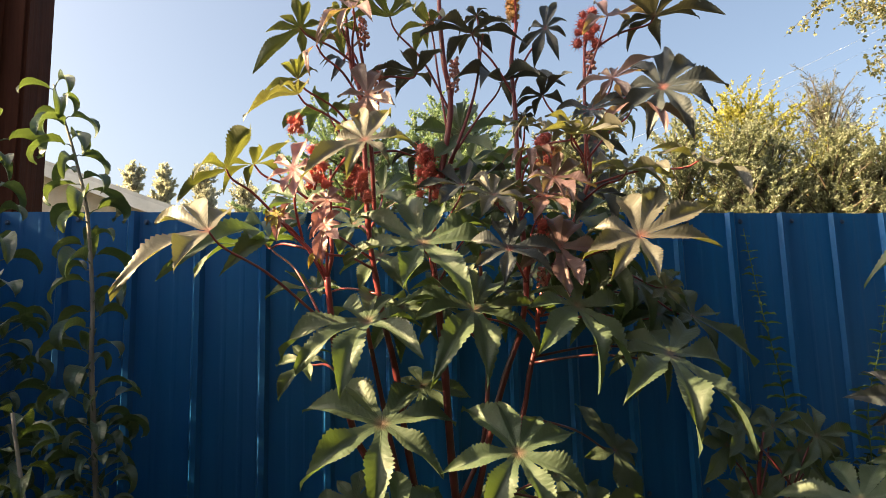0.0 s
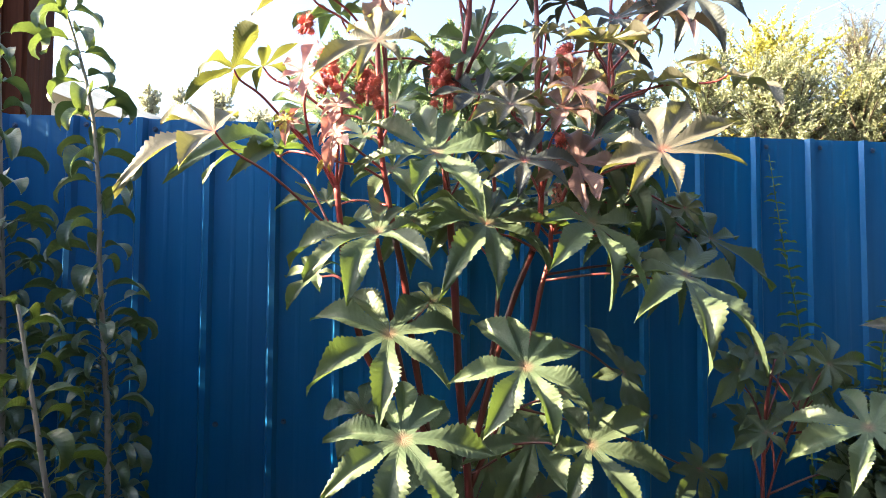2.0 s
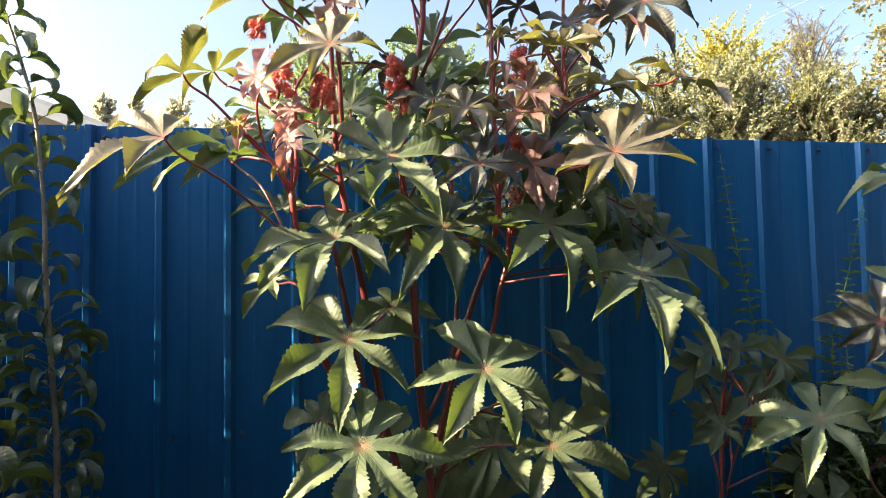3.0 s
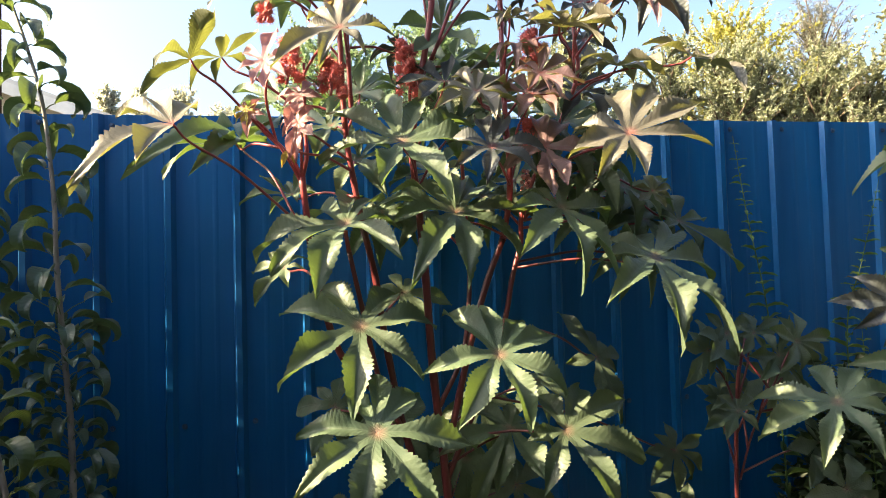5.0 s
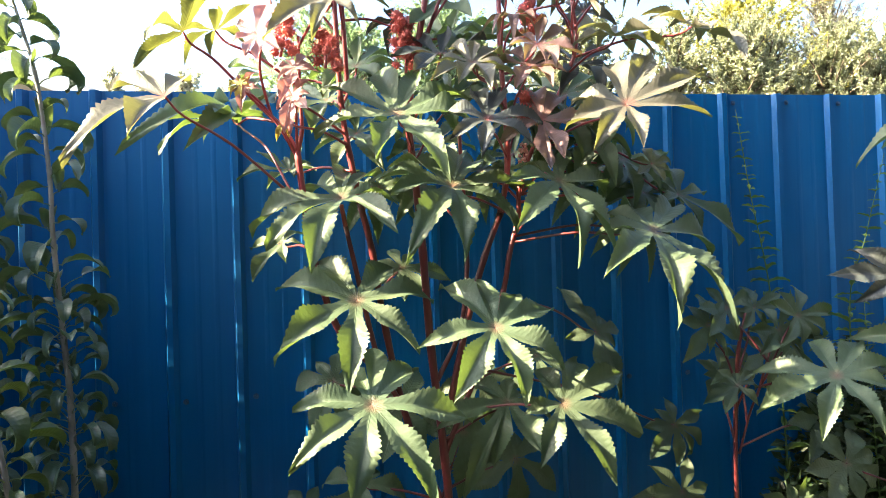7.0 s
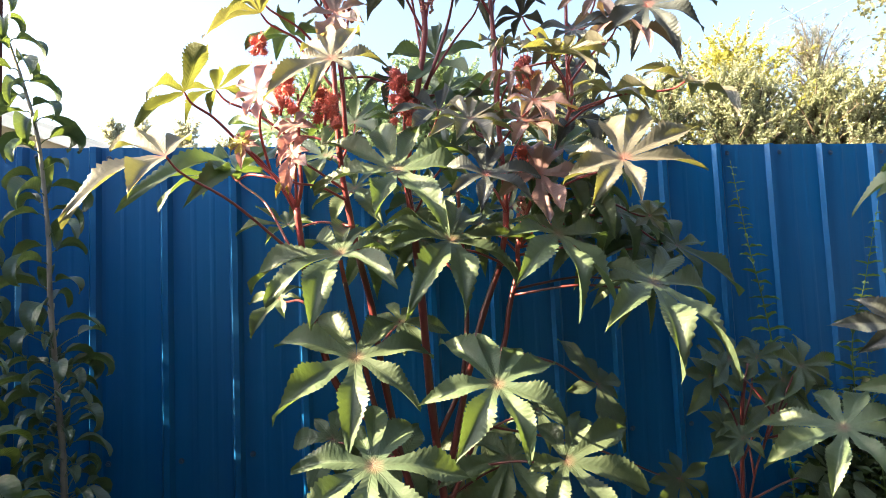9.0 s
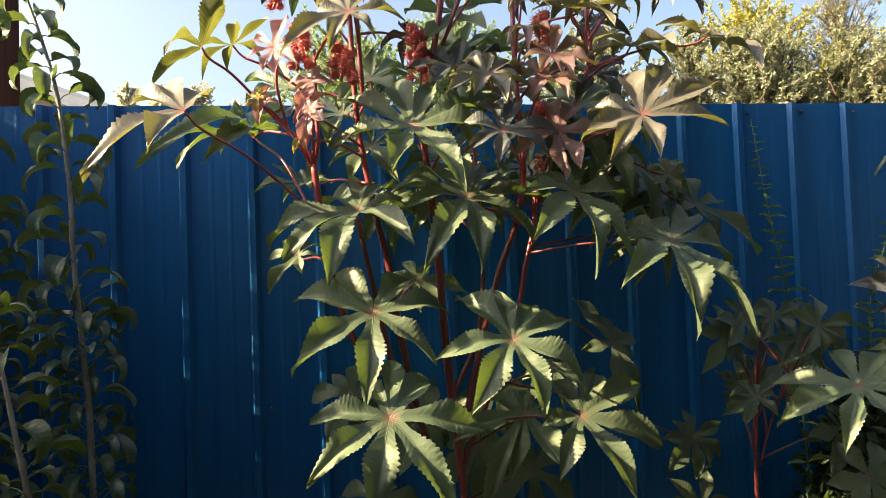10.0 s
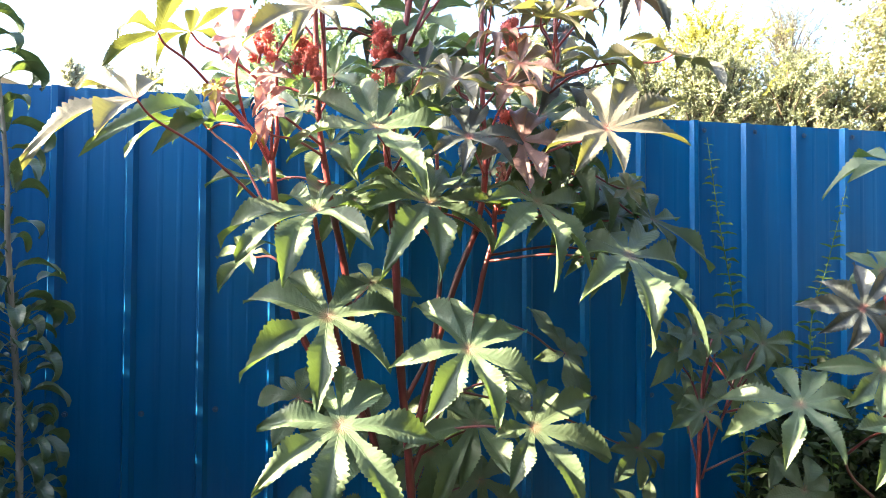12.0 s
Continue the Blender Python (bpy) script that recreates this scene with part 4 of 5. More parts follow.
leaf(castor, LEAF, (-0.240, -0.300, 1.996), (-0.282, -0.553, 0.784), (-0.282, -0.440, 1.857), [(-135, 0.180, 1), (-77, 0.130, 1), (-19, 0.180, 2), (37, 0.180, -12), (95, 0.130, -16), (153, 0.180, -20), (178, 0.108, 25)])
leaf(castor, LEAF, (0.014, -0.300, 2.082), (-0.282, -0.553, 0.784), (-0.094, -0.420, 1.973), [(-142, 0.180, 6), (-82, 0.130, 0), (-23, 0.180, -6), (38, 0.180, -15), (87, 0.130, -16), (136, 0.180, -17), (162, 0.108, 25)])
leaf(castor, LEAF, (0.142, -0.300, 1.970), (-0.282, -0.553, 0.784), (0.137, -0.420, 1.813), [(-143, 0.180, -2), (-84, 0.130, -0), (-24, 0.180, 2), (30, 0.180, -9), (81, 0.130, -14), (133, 0.180, -18), (173, 0.108, 25)])
leaf(castor, LEAF, (0.341, -0.300, 1.923), (-0.282, -0.553, 0.784), (0.249, -0.439, 1.840), [(-140, 0.180, -8), (-82, 0.130, -6), (-24, 0.180, -3), (26, 0.180, -1), (80, 0.130, -7), (135, 0.180, -14), (170, 0.108, 25)])
leaf(castor_right, LEAF, (0.966, -0.390, 1.280), (0.100, -0.902, 0.421), (0.873, -0.369, 1.102), [(-153, 0.086, 1), (-104, 0.120, 18), (-43, 0.120, -1), (-0, 0.086, -18), (43, 0.135, -35), (68, 0.150, -29), (98, 0.150, -12), (157, 0.120, -15)])
leaf(castor_right, LEAF, (0.801, -0.310, 1.304), (0.100, -0.902, 0.421), (0.889, -0.382, 1.140), [(-140, 0.081, 2), (-81, 0.140, 21), (-47, 0.140, 12), (11, 0.101, -9), (69, 0.140, -30), (115, 0.140, -8), (161, 0.112, -17)])
leaf(castor_right, LEAF, (0.937, -0.290, 1.168), (0.100, -0.902, 0.421), (0.814, -0.320, 1.015), [(-128, 0.081, -5), (-62, 0.160, 11), (-10, 0.115, -13), (43, 0.160, -38), (74, 0.160, -13), (114, 0.128, -2), (167, 0.112, -21)])
leaf(castor_right, LEAF, (0.811, -0.240, 1.100), (0.100, -0.902, 0.421), (0.809, -0.320, 0.913), [(-169, 0.055, -15), (-130, 0.077, -2), (-90, 0.055, 5), (-51, 0.140, 25), (-5, 0.101, -6), (42, 0.140, -37), (94, 0.140, -19), (152, 0.140, -28)])
leaf(castor_right, LEAF, (1.178, -0.190, 0.937), (0.100, -0.902, 0.421), (0.823, -0.325, 0.908), [(-159, 0.094, 0), (-83, 0.170, 14), (-37, 0.170, 5), (7, 0.122, -8), (51, 0.170, -21), (125, 0.170, -14)])
leaf(castor_far, LEAF, (1.133, -0.350, 0.844), (-0.203, -0.891, 0.405), (1.331, -0.500, 0.730), [(-150, 0.122, -5), (-82, 0.170, 25), (-43, 0.170, 25), (10, 0.122, -9), (63, 0.170, -42), (103, 0.122, -25), (143, 0.170, -36)])
leaf(castor, OLIVE, (0.498, -0.500, 1.697), (-0.203, -0.891, 0.405), (0.225, -0.438, 1.791), [(-171, 0.075, -26), (-110, 0.054, -1), (-49, 0.075, 25), (11, 0.075, 23), (58, 0.054, -6), (105, 0.075, -35), (147, 0.054, -25)])
leaf(castor, WITHERED, (-0.508, -0.550, 1.884), (-0.203, -0.891, 0.405), (-0.437, -0.500, 1.806), [(-158, 0.026, -25), (-100, 0.060, -51), (-51, 0.043, -25), (-1, 0.060, -10), (71, 0.026, -20), (144, 0.036, -30)])
leaf(castor, WITHERED, (-0.405, -0.580, 1.793), (-0.203, -0.891, 0.405), (-0.269, -0.438, 1.759), [(-171, 0.028, 2), (-103, 0.020, -9), (-34, 0.054, -20), (7, 0.050, -3), (51, 0.035, 25), (120, 0.020, 5)])
leaf(castor, LEAF, (0.022, -0.300, 1.002), (0.100, -0.902, 0.421), (-0.061, -0.420, 0.860), [(-152, 0.200, -59), (-102, 0.144, -17), (-52, 0.200, 25), (-2, 0.200, -34), (42, 0.200, -31), (91, 0.086, -25), (140, 0.120, -20)])
leaf(castor, LEAF, (-0.146, -0.300, 1.087), (0.100, -0.902, 0.421), (-0.092, -0.421, 0.938), [(-167, 0.200, -50), (-110, 0.144, -12), (-53, 0.200, 25), (-24, 0.200, 25), (26, 0.144, -12), (76, 0.200, -49), (148, 0.140, -23)])
leaf(castor, LEAF, (0.163, -0.300, 0.916), (0.100, -0.902, 0.421), (-0.046, -0.420, 0.887), [(-149, 0.110, -1), (-107, 0.079, 5), (-64, 0.200, 25), (2, 0.200, -54), (59, 0.200, -32), (125, 0.140, -27), (168, 0.079, -14)])
leaf(castor, LEAF, (-0.325, -0.300, 1.155), (0.100, -0.902, 0.421), (-0.162, -0.433, 1.119), [(-147, 0.086, -25), (-100, 0.170, -58), (-26, 0.170, 25), (14, 0.122, -13), (55, 0.170, -50), (110, 0.086, -25), (165, 0.119, -31)])
leaf(castor, LEAF, (-0.336, -0.200, 0.722), (0.100, -0.902, 0.421), (-0.041, -0.420, 0.617), [(-128, 0.180, -53), (-67, 0.180, -65), (-13, 0.180, -49), (48, 0.180, -38), (102, 0.104, -25), (156, 0.144, -39)])
leaf(castor, LEAF, (-0.184, -0.300, 0.749), (0.100, -0.902, 0.421), (-0.041, -0.420, 0.617), [(-175, 0.144, -52), (-105, 0.104, -25), (-35, 0.180, -66), (22, 0.180, -47), (77, 0.180, -47), (131, 0.104, -25)])
leaf(castor, LEAF, (-0.243, -0.250, 1.823), (-0.282, -0.553, 0.784), (-0.269, -0.438, 1.759), [(-179, 0.108, 25), (-124, 0.180, -8), (-67, 0.130, -5), (-10, 0.180, -2), (31, 0.180, -15), (96, 0.130, -18), (160, 0.180, -22)])
leaf(castor, LEAF, (-0.317, -0.250, 1.916), (-0.282, -0.553, 0.784), (-0.282, -0.440, 1.857), [(-170, 0.102, 25), (-126, 0.170, -10), (-65, 0.122, -7), (-4, 0.170, -4), (35, 0.170, -11), (100, 0.122, -12), (166, 0.170, -13)])
leaf(castor, LEAF, (-0.035, -0.220, 1.795), (-0.282, -0.553, 0.784), (0.031, -0.361, 1.668), [(-134, 0.180, -11), (-74, 0.130, -4), (-14, 0.180, 4), (34, 0.180, -10), (90, 0.130, -16), (145, 0.180, -21), (178, 0.108, 25)])
leaf(castor, LEAF, (0.211, -0.220, 1.768), (-0.282, -0.553, 0.784), (0.140, -0.420, 1.725), [(-139, 0.180, -17), (-77, 0.130, -8), (-15, 0.180, 1), (29, 0.180, -7), (83, 0.130, -15), (137, 0.180, -23), (174, 0.108, 25)])
leaf(castor, LEAF, (0.437, -0.250, 1.712), (-0.282, -0.553, 0.784), (0.175, -0.436, 1.673), [(-145, 0.180, -21), (-85, 0.130, -10), (-25, 0.180, 2), (24, 0.180, -1), (78, 0.130, -12), (132, 0.180, -23), (172, 0.108, 25)])
leaf(castor, LEAF, (0.552, -0.300, 1.704), (0.196, -0.588, 0.784), (0.175, -0.436, 1.673), [(-149, 0.088, 5), (-106, 0.063, 5), (-63, 0.160, 4), (-33, 0.160, -21), (30, 0.115, -23), (94, 0.160, -26), (126, 0.160, 6), (168, 0.063, 5)])
leaf(castor, DUSK, (-0.039, -0.500, 1.970), (0.000, -0.507, 0.862), (-0.110, -0.420, 1.802), [(-151, 0.170, -5), (-90, 0.122, -4), (-30, 0.170, -3), (10, 0.067, -1), (49, 0.094, 0), (89, 0.067, 2), (128, 0.170, 4), (135, 0.170, -25), (164, 0.102, 25)])
leaf(castor, PALE, (0.017, -0.600, 1.921), (0.000, -0.600, 0.800), (0.135, -0.420, 1.857), [(-162, 0.130, -8), (-93, 0.094, -5), (-23, 0.130, -2), (16, 0.130, -7), (75, 0.094, -7), (133, 0.130, -8), (167, 0.078, 21)])
leaf(castor, BRONZE, (0.166, -0.550, 1.930), (0.000, -0.600, 0.800), (0.138, -0.420, 1.769), [(-165, 0.130, -11), (-96, 0.094, -9), (-27, 0.130, -7), (12, 0.130, 1), (70, 0.094, -1), (128, 0.130, -4), (165, 0.078, 25)])
leaf(castor, DUSK, (0.341, -0.400, 1.981), (0.100, -0.597, 0.796), (0.132, -0.420, 1.945), [(-175, 0.160, -16), (-104, 0.115, -16), (-33, 0.160, -16), (6, 0.160, -3), (64, 0.115, 0), (122, 0.160, 4), (174, 0.096, 25)])
leaf(castor, LEAF, (-0.559, -0.350, 1.843), (-0.099, -0.099, 0.990), (-0.437, -0.500, 1.806), [(-170, 0.079, -7), (-127, 0.160, -14), (-75, 0.200, -19), (-62, 0.239, -7), (-1, 0.101, 4), (61, 0.140, 14), (104, 0.079, 5), (147, 0.110, 0)])
leaf(castor, PALE, (-0.458, -0.550, 2.187), (-0.101, 0.094, 0.990), (-0.294, -0.442, 2.102), [(-72, 0.149, -17), (-36, 0.092, -18), (5, 0.1, -14), (23, 0.101, -13), (43, 0.101, -13)])
spread_leaf(castor, DUSK, (0.182, -0.311, 2.228), (-0.249, 0.327, 0.912), (0.129, -0.420, 2.130), 0.085, 300)
spread_leaf(castor, OLIVE, (0.503, -0.273, 2.249), (0.173, -0.511, 0.842), (0.324, -0.445, 2.220), 0.090, 301)
spread_leaf(castor, DUSK, (-0.351, -0.267, 2.405), (0.412, -0.387, 0.825), (-0.305, -0.442, 2.385), 0.106, 302)
spread_leaf(castor, BRONZE, (0.143, -0.516, 2.066), (-0.040, -0.197, 0.980), (0.132, -0.420, 1.945), 0.100, 303)
spread_leaf(castor, DUSK, (0.035, -0.387, 2.501), (-0.288, 0.200, 0.936), (0.031, -0.420, 2.341), 0.084, 304)
spread_leaf(castor, OLIVE, (0.110, -0.485, 2.595), (-0.215, -0.548, 0.808), (0.141, -0.420, 2.450), 0.091, 305)
spread_leaf(castor, DUSK, (-0.135, -0.320, 2.111), (-0.088, 0.279, 0.956), (-0.273, -0.415, 2.079), 0.095, 306)
spread_leaf(castor, LEAF, (0.288, -0.450, 1.835), (-0.136, -0.733, 0.666), (0.137, -0.420, 1.813), 0.170, 400)
spread_leaf(castor, LEAF, (0.354, -0.470, 1.772), (-0.181, -0.634, 0.752), (0.202, -0.438, 1.742), 0.145, 401)
spread_leaf(castor, LEAF, (0.442, -0.440, 1.718), (0.128, -0.716, 0.686), (0.178, -0.437, 1.694), 0.158, 402)
spread_leaf(castor, LEAF, (0.506, -0.430, 1.629), (0.054, -0.634, 0.772), (0.166, -0.434, 1.611), 0.166, 403)
spread_leaf(castor, LEAF, (0.346, -0.400, 1.649), (0.083, -0.761, 0.643), (0.169, -0.435, 1.631), 0.133, 404)
spread_leaf(castor, LEAF, (0.398, -0.480, 1.843), (0.274, -0.657, 0.702), (0.225, -0.438, 1.791), 0.138, 405)
spread_leaf(castor, LEAF, (0.460, -0.420, 1.555), (0.282, -0.631, 0.723), (0.147, -0.431, 1.523), 0.159, 406)
spread_leaf(castor, LEAF, (0.280, -0.420, 1.745), (0.227, -0.715, 0.661), (0.169, -0.435, 1.631), 0.144, 407)
spread_leaf(castor, LEAF, (0.209, -0.360, 1.854), (0.215, -0.748, 0.629), (0.140, -0.420, 1.725), 0.161, 408)
spread_leaf(castor, LEAF, (0.086, -0.330, 1.707), (-0.167, -0.613, 0.773), (0.166, -0.434, 1.611), 0.158, 409)
spread_leaf(castor, LEAF, (-0.069, -0.330, 1.664), (0.309, -0.537, 0.785), (0.032, -0.373, 1.542), 0.150, 410)
spread_leaf(castor, LEAF, (-0.188, -0.300, 1.669), (-0.093, -0.759, 0.644), (-0.239, -0.432, 1.594), 0.151, 411)
spread_leaf(castor, LEAF, (0.071, -0.300, 1.139), (0.049, -0.776, 0.629), (-0.027, -0.420, 1.119), 0.166, 412)
spread_leaf(castor, LEAF, (0.236, -0.280, 1.192), (0.060, -0.616, 0.785), (0.028, -0.422, 1.152), 0.139, 413)


def capsule_mesh(mat):
    """A spiny three-lobed seed capsule."""
    bm = bmesh.new()
    bmesh.ops.create_icosphere(bm, subdivisions=2, radius=1)
    for v in bm.verts:
        a = math.atan2(v.co.y, v.co.x)
        v.co *= 0.82 + 0.1 * math.cos(3 * a)
    spots = [v.co.copy() for v in bm.verts if (v.index % 1 == 0)]
    for co in spots:
        d = co.normalized()
        s = d.orthogonal().normalized() * 0.07
        w = d.cross(s)
        base = [bm.verts.new(co + q) for q in (s, -0.5 * s + 0.86 * w, -0.5 * s - 0.86 * w)]
        tip = bm.verts.new(co + d * 0.75)
        for i in range(3):
            bm.faces.new((base[i], base[(i + 1) % 3], tip))
    me = bpy.data.meshes.new("capsule")
    bm.to_mesh(me)
    bm.free()
    me.materials.append(mat)
    return me


CAPSULE_MESH = capsule_mesh(CAPSULE)
RIPE_MESH = capsule_mesh(CAPSULE_GOLD)


def bud_mesh():
    bm = bmesh.new()
    bmesh.ops.create_icosphere(bm, subdivisions=1, radius=1)
    for v in bm.verts:
        v.co.z *= 1.3
        v.co *= 0.85 + 0.3 * abs(noise.noise(v.co * 3))
    me = bpy.data.meshes.new("bud")
    bm.to_mesh(me)
    bm.free()
    me.materials.append(FLOWER)
    return me


BUD_MESH = bud_mesh()


def raceme(key, foot, length, count, size, seed, mesh, lean=(0, 0, 1), width=0.02):
    """An upright fruit or flower spike: an axis with capsules or buds crowded round it."""
    rnd = random.Random(seed)
    d = Vector(lean).normalized()
    b = Vector(foot)
    v, f = tube_data([b, b + d * length * 0.5 + Vector((0.004, 0, 0)), b + d * length], 0.004, 0.002, 6, 4)
    axis = mesh_object("raceme", v, f, STEM_YOUNG, plants[key], "spike of spiny red seed capsules" if mesh is CAPSULE_MESH else "spike of spiny golden-orange seed capsules" if mesh is RIPE_MESH else "spike of small cream and red flower buds")
    for i in range(count):
        t = 0.15 + 0.85 * i / count
        a = i * 2.4 + rnd.uniform(-0.3, 0.3)
        r = width * (1.1 - 0.45 * t) * rnd.uniform(0.7, 1.2)
        o = new(mesh.name.split(".")[0], mesh)
        o.parent = axis
        q = b + d * length * t + Vector((math.cos(a) * r, math.sin(a) * r, rnd.uniform(-0.006, 0.006)))
        o.location = q
        o.rotation_euler = (rnd.uniform(0, 6), rnd.uniform(0, 6), rnd.uniform(0, 6))
        s = size * rnd.uniform(0.75, 1.15)
        o.scale = (s, s, s)


raceme("castor", (-0.419, -0.550, 1.944), 0.072, 7, 0.0155, 1, CAPSULE_MESH, (0.110, 0.000, 0.994), 0.024)
raceme("castor", (-0.318, -0.550, 1.919), 0.079, 8, 0.0155, 2, CAPSULE_MESH, (-0.051, 0.000, 0.999), 0.024)
raceme("castor", (-0.413, -0.500, 2.009), 0.067, 6, 0.014, 3, CAPSULE_MESH, (0.000, 0.000, 1.000), 0.018)
raceme("castor", (-0.118, -0.420, 1.942), 0.158, 18, 0.0155, 4, CAPSULE_MESH, (-0.038, 0.000, 0.999), 0.025)
raceme("castor", (0.213, -0.420, 2.038), 0.098, 12, 0.0155, 5, CAPSULE_MESH, (-0.051, 0.000, 0.999), 0.02)
raceme("castor", (0.186, -0.420, 2.034), 0.091, 16, 0.011, 6, RIPE_MESH, (0.685, 0.000, 0.729), 0.012)
raceme("castor", (0.134, -0.420, 2.469), 0.101, 22, 0.0105, 7, RIPE_MESH, (-0.010, 0.000, 1.000), 0.013)
raceme("castor", (0.332, -0.450, 2.386), 0.113, 14, 0.0155, 8, CAPSULE_MESH, (0.133, 0.000, 0.991), 0.026)
raceme("castor", (0.176, -0.500, 1.810), 0.064, 8, 0.0155, 9, CAPSULE_MESH, (-0.031, 0.000, 1.000), 0.018)
raceme("castor", (-0.299, -0.450, 2.179), 0.113, 30, 0.006, 10, BUD_MESH, (0.141, 0.000, 0.990), 0.012)
raceme("castor", (-0.290, -0.450, 2.355), 0.097, 30, 0.006, 11, BUD_MESH, (-0.072, 0.000, 0.997), 0.012)
raceme("castor", (-0.049, -0.420, 2.245), 0.109, 40, 0.006, 12, BUD_MESH, (0.101, 0.000, 0.995), 0.014)
raceme("castor", (-0.116, -0.420, 2.425), 0.070, 20, 0.006, 13, BUD_MESH, (0.256, 0.000, 0.967), 0.012)
raceme("castor", (-0.257, -0.450, 2.196), 0.112, 24, 0.006, 14, BUD_MESH, (0.036, 0.000, 0.999), 0.012)
raceme("castor", (0.178, -0.450, 1.690), 0.066, 20, 0.006, 15, BUD_MESH, (-0.076, 0.000, 0.997), 0.012)
raceme("castor", (-0.302, -0.500, 1.937), 0.089, 8, 0.012, 16, CAPSULE_MESH, (-0.124, 0.000, 0.992), 0.018)
raceme("castor", (0.344, -0.450, 2.310), 0.068, 18, 0.006, 17, BUD_MESH, (-0.015, 0.000, 1.000), 0.012)
raceme("castor", (-0.468, -0.550, 2.089), 0.043, 6, 0.011, 18, CAPSULE_MESH, (0.138, 0.000, 0.990), 0.014)



# ---- saplings ----
def ovate_leaf(base, direction, normal, length, width, curl, rnd):
    """A folded, drooping oval leaf from its base."""
    d, n = Vector(direction).normalized(), Vector(normal).normalized()
    side = d.cross(n).normalized()
    n = side.cross(d)
    verts, faces, uvs, steps = [], [], [], 9
    p, ang = Vector(base), 0.0
    fold, wave = rnd.uniform(0.45, 1.1), rnd.uniform(0, 6)
    for k in range(steps + 1):
        u = k / steps
        w = width * 0.5 * (math.sin(math.pi * u**0.8) ** 0.75 if 0 < u < 1 else 0.0) + 0.0003
        up = n * math.cos(ang) + d * math.sin(ang)
        for c in (-1, -0.5, 0, 0.5, 1):
            rip = 0.09 * length * math.sin(u * 9 + wave + c * 2) * c * c
            verts.append(p + side * w * c * (1 - 0.25 * fold) + up * (w * abs(c) * fold + rip * 0.5))
            uvs.append((u, c))
        step = length / steps
        p = p + (d * math.cos(ang) - n * math.sin(ang)) * step
        ang += curl / steps * (0.5 + u)
    for k in range(steps):
        for c in range(4):
            q = k * 5 + c
            faces.append((q, q + 1, q + 6, q + 5))
    return verts, faces, uvs


def sapling(name, label, path, r0, r1, mat, start, every, size, seed, group="", dense=1.0, spur=0.03):
    """A slender young fruit tree: stem, with leaves in a spiral, singly above and in tufts below."""
    rnd = random.Random(seed)
    t = thing(name, label, "tree", group)
    v, f = tube_data(path, r0, r1, 8, 6, 0.06)
    mesh_object("trunk", v, f, BARK, t)
    pts = smooth_path(path, 12)
    total = sum((b - a).length for a, b in zip(pts, pts[1:]))
    run, want, i = 0.0, start, 0
    for a, b in zip(pts, pts[1:]):
        seg = (b - a).length
        while want <= run + seg:
            q = a + (b - a) * ((want - run) / seg)
            frac = want / total
            low = frac < dense
            for k in range(rnd.choice((2, 3, 3)) if low else 1):
                ang = i * 2.4 + k * 2.1 + rnd.uniform(-0.4, 0.4)
                out = Vector((math.cos(ang), math.sin(ang), 0))
                reach = rnd.uniform(0.3, 1.0) * spur * (2.0 if low else 0.8)
                hold = q + out * reach + Vector((0, 0, reach * rnd.uniform(0.2, 0.9)))
                s = size * rnd.uniform(0.75, 1.2) * (0.85 if frac > 0.95 else 0.76 if low else 0.95)
                d = out + Vector((0, 0, rnd.uniform(-0.1, 0.75)))
                vv, ff, uu = ovate_leaf(hold, d, Vector((0, 0, 1)) - out * 0.3, s, s * rnd.uniform(0.38, 0.52), rnd.uniform(1.6, 3.6), rnd)
                lf = mesh_object("leaf", vv, ff, mat, t, uvs=uu)
                v2, f2 = tube_data([q, (q + hold) / 2 + Vector((0, 0, 0.004)), hold], 0.0016, 0.001, 5, 2)
                mesh_object("leaf_stalk", v2, f2, mat, lf)
                i += 1
            want += every * rnd.uniform(0.75, 1.25)
        run += seg
    return t


sapling("pear_sapling", "slender young pear tree with curled green leaves", [(-0.90, -0.5, 0.0), (-0.895, -0.5, 0.5), (-0.90, -0.5, 1.1), (-0.914, -0.5, 1.32), (-0.931, -0.5, 1.54), (-0.936, -0.5, 1.69), (-0.958, -0.5, 1.9), (-0.99, -0.5, 2.03), (-1.015, -0.5, 2.11), (-1.05, -0.5, 2.216)], 0.0085, 0.002, PEAR_LEAF, 0.3, 0.019, 0.1, 11, "pear saplings", 0.64)
sapling("pear_sapling", "young pear tree with drooping dark green leaves", [(-1.16, -0.5, 0.0), (-1.15, -0.5, 0.6), (-1.13, -0.5, 1.2), (-1.15, -0.5, 1.7), (-1.17, -0.5, 2.12)], 0.01, 0.003, PEAR_LEAF, 0.3, 0.022, 0.104, 23, "pear saplings", 0.78)
sapling("pear_sapling", "short young pear tree with pale green new leaves", [(-0.80, -0.9, 0.0), (-0.83, -0.9, 0.7), (-0.849, -0.9, 1.05), (-0.88, -0.9, 1.25), (-0.918, -0.9, 1.46)], 0.008, 0.003, PEAR_PALE, 0.3, 0.023, 0.088, 31, "pear saplings", 0.8, 0.02)
sapling("seedling", "small leafy tree seedling near the fence foot", [(-0.80, -0.22, 0.0), (-0.80, -0.23, 0.4), (-0.79, -0.24, 0.74)], 0.005, 0.002, PEAR_LEAF, 0.25, 0.05, 0.09, 37, "", 0.9, 0.02)


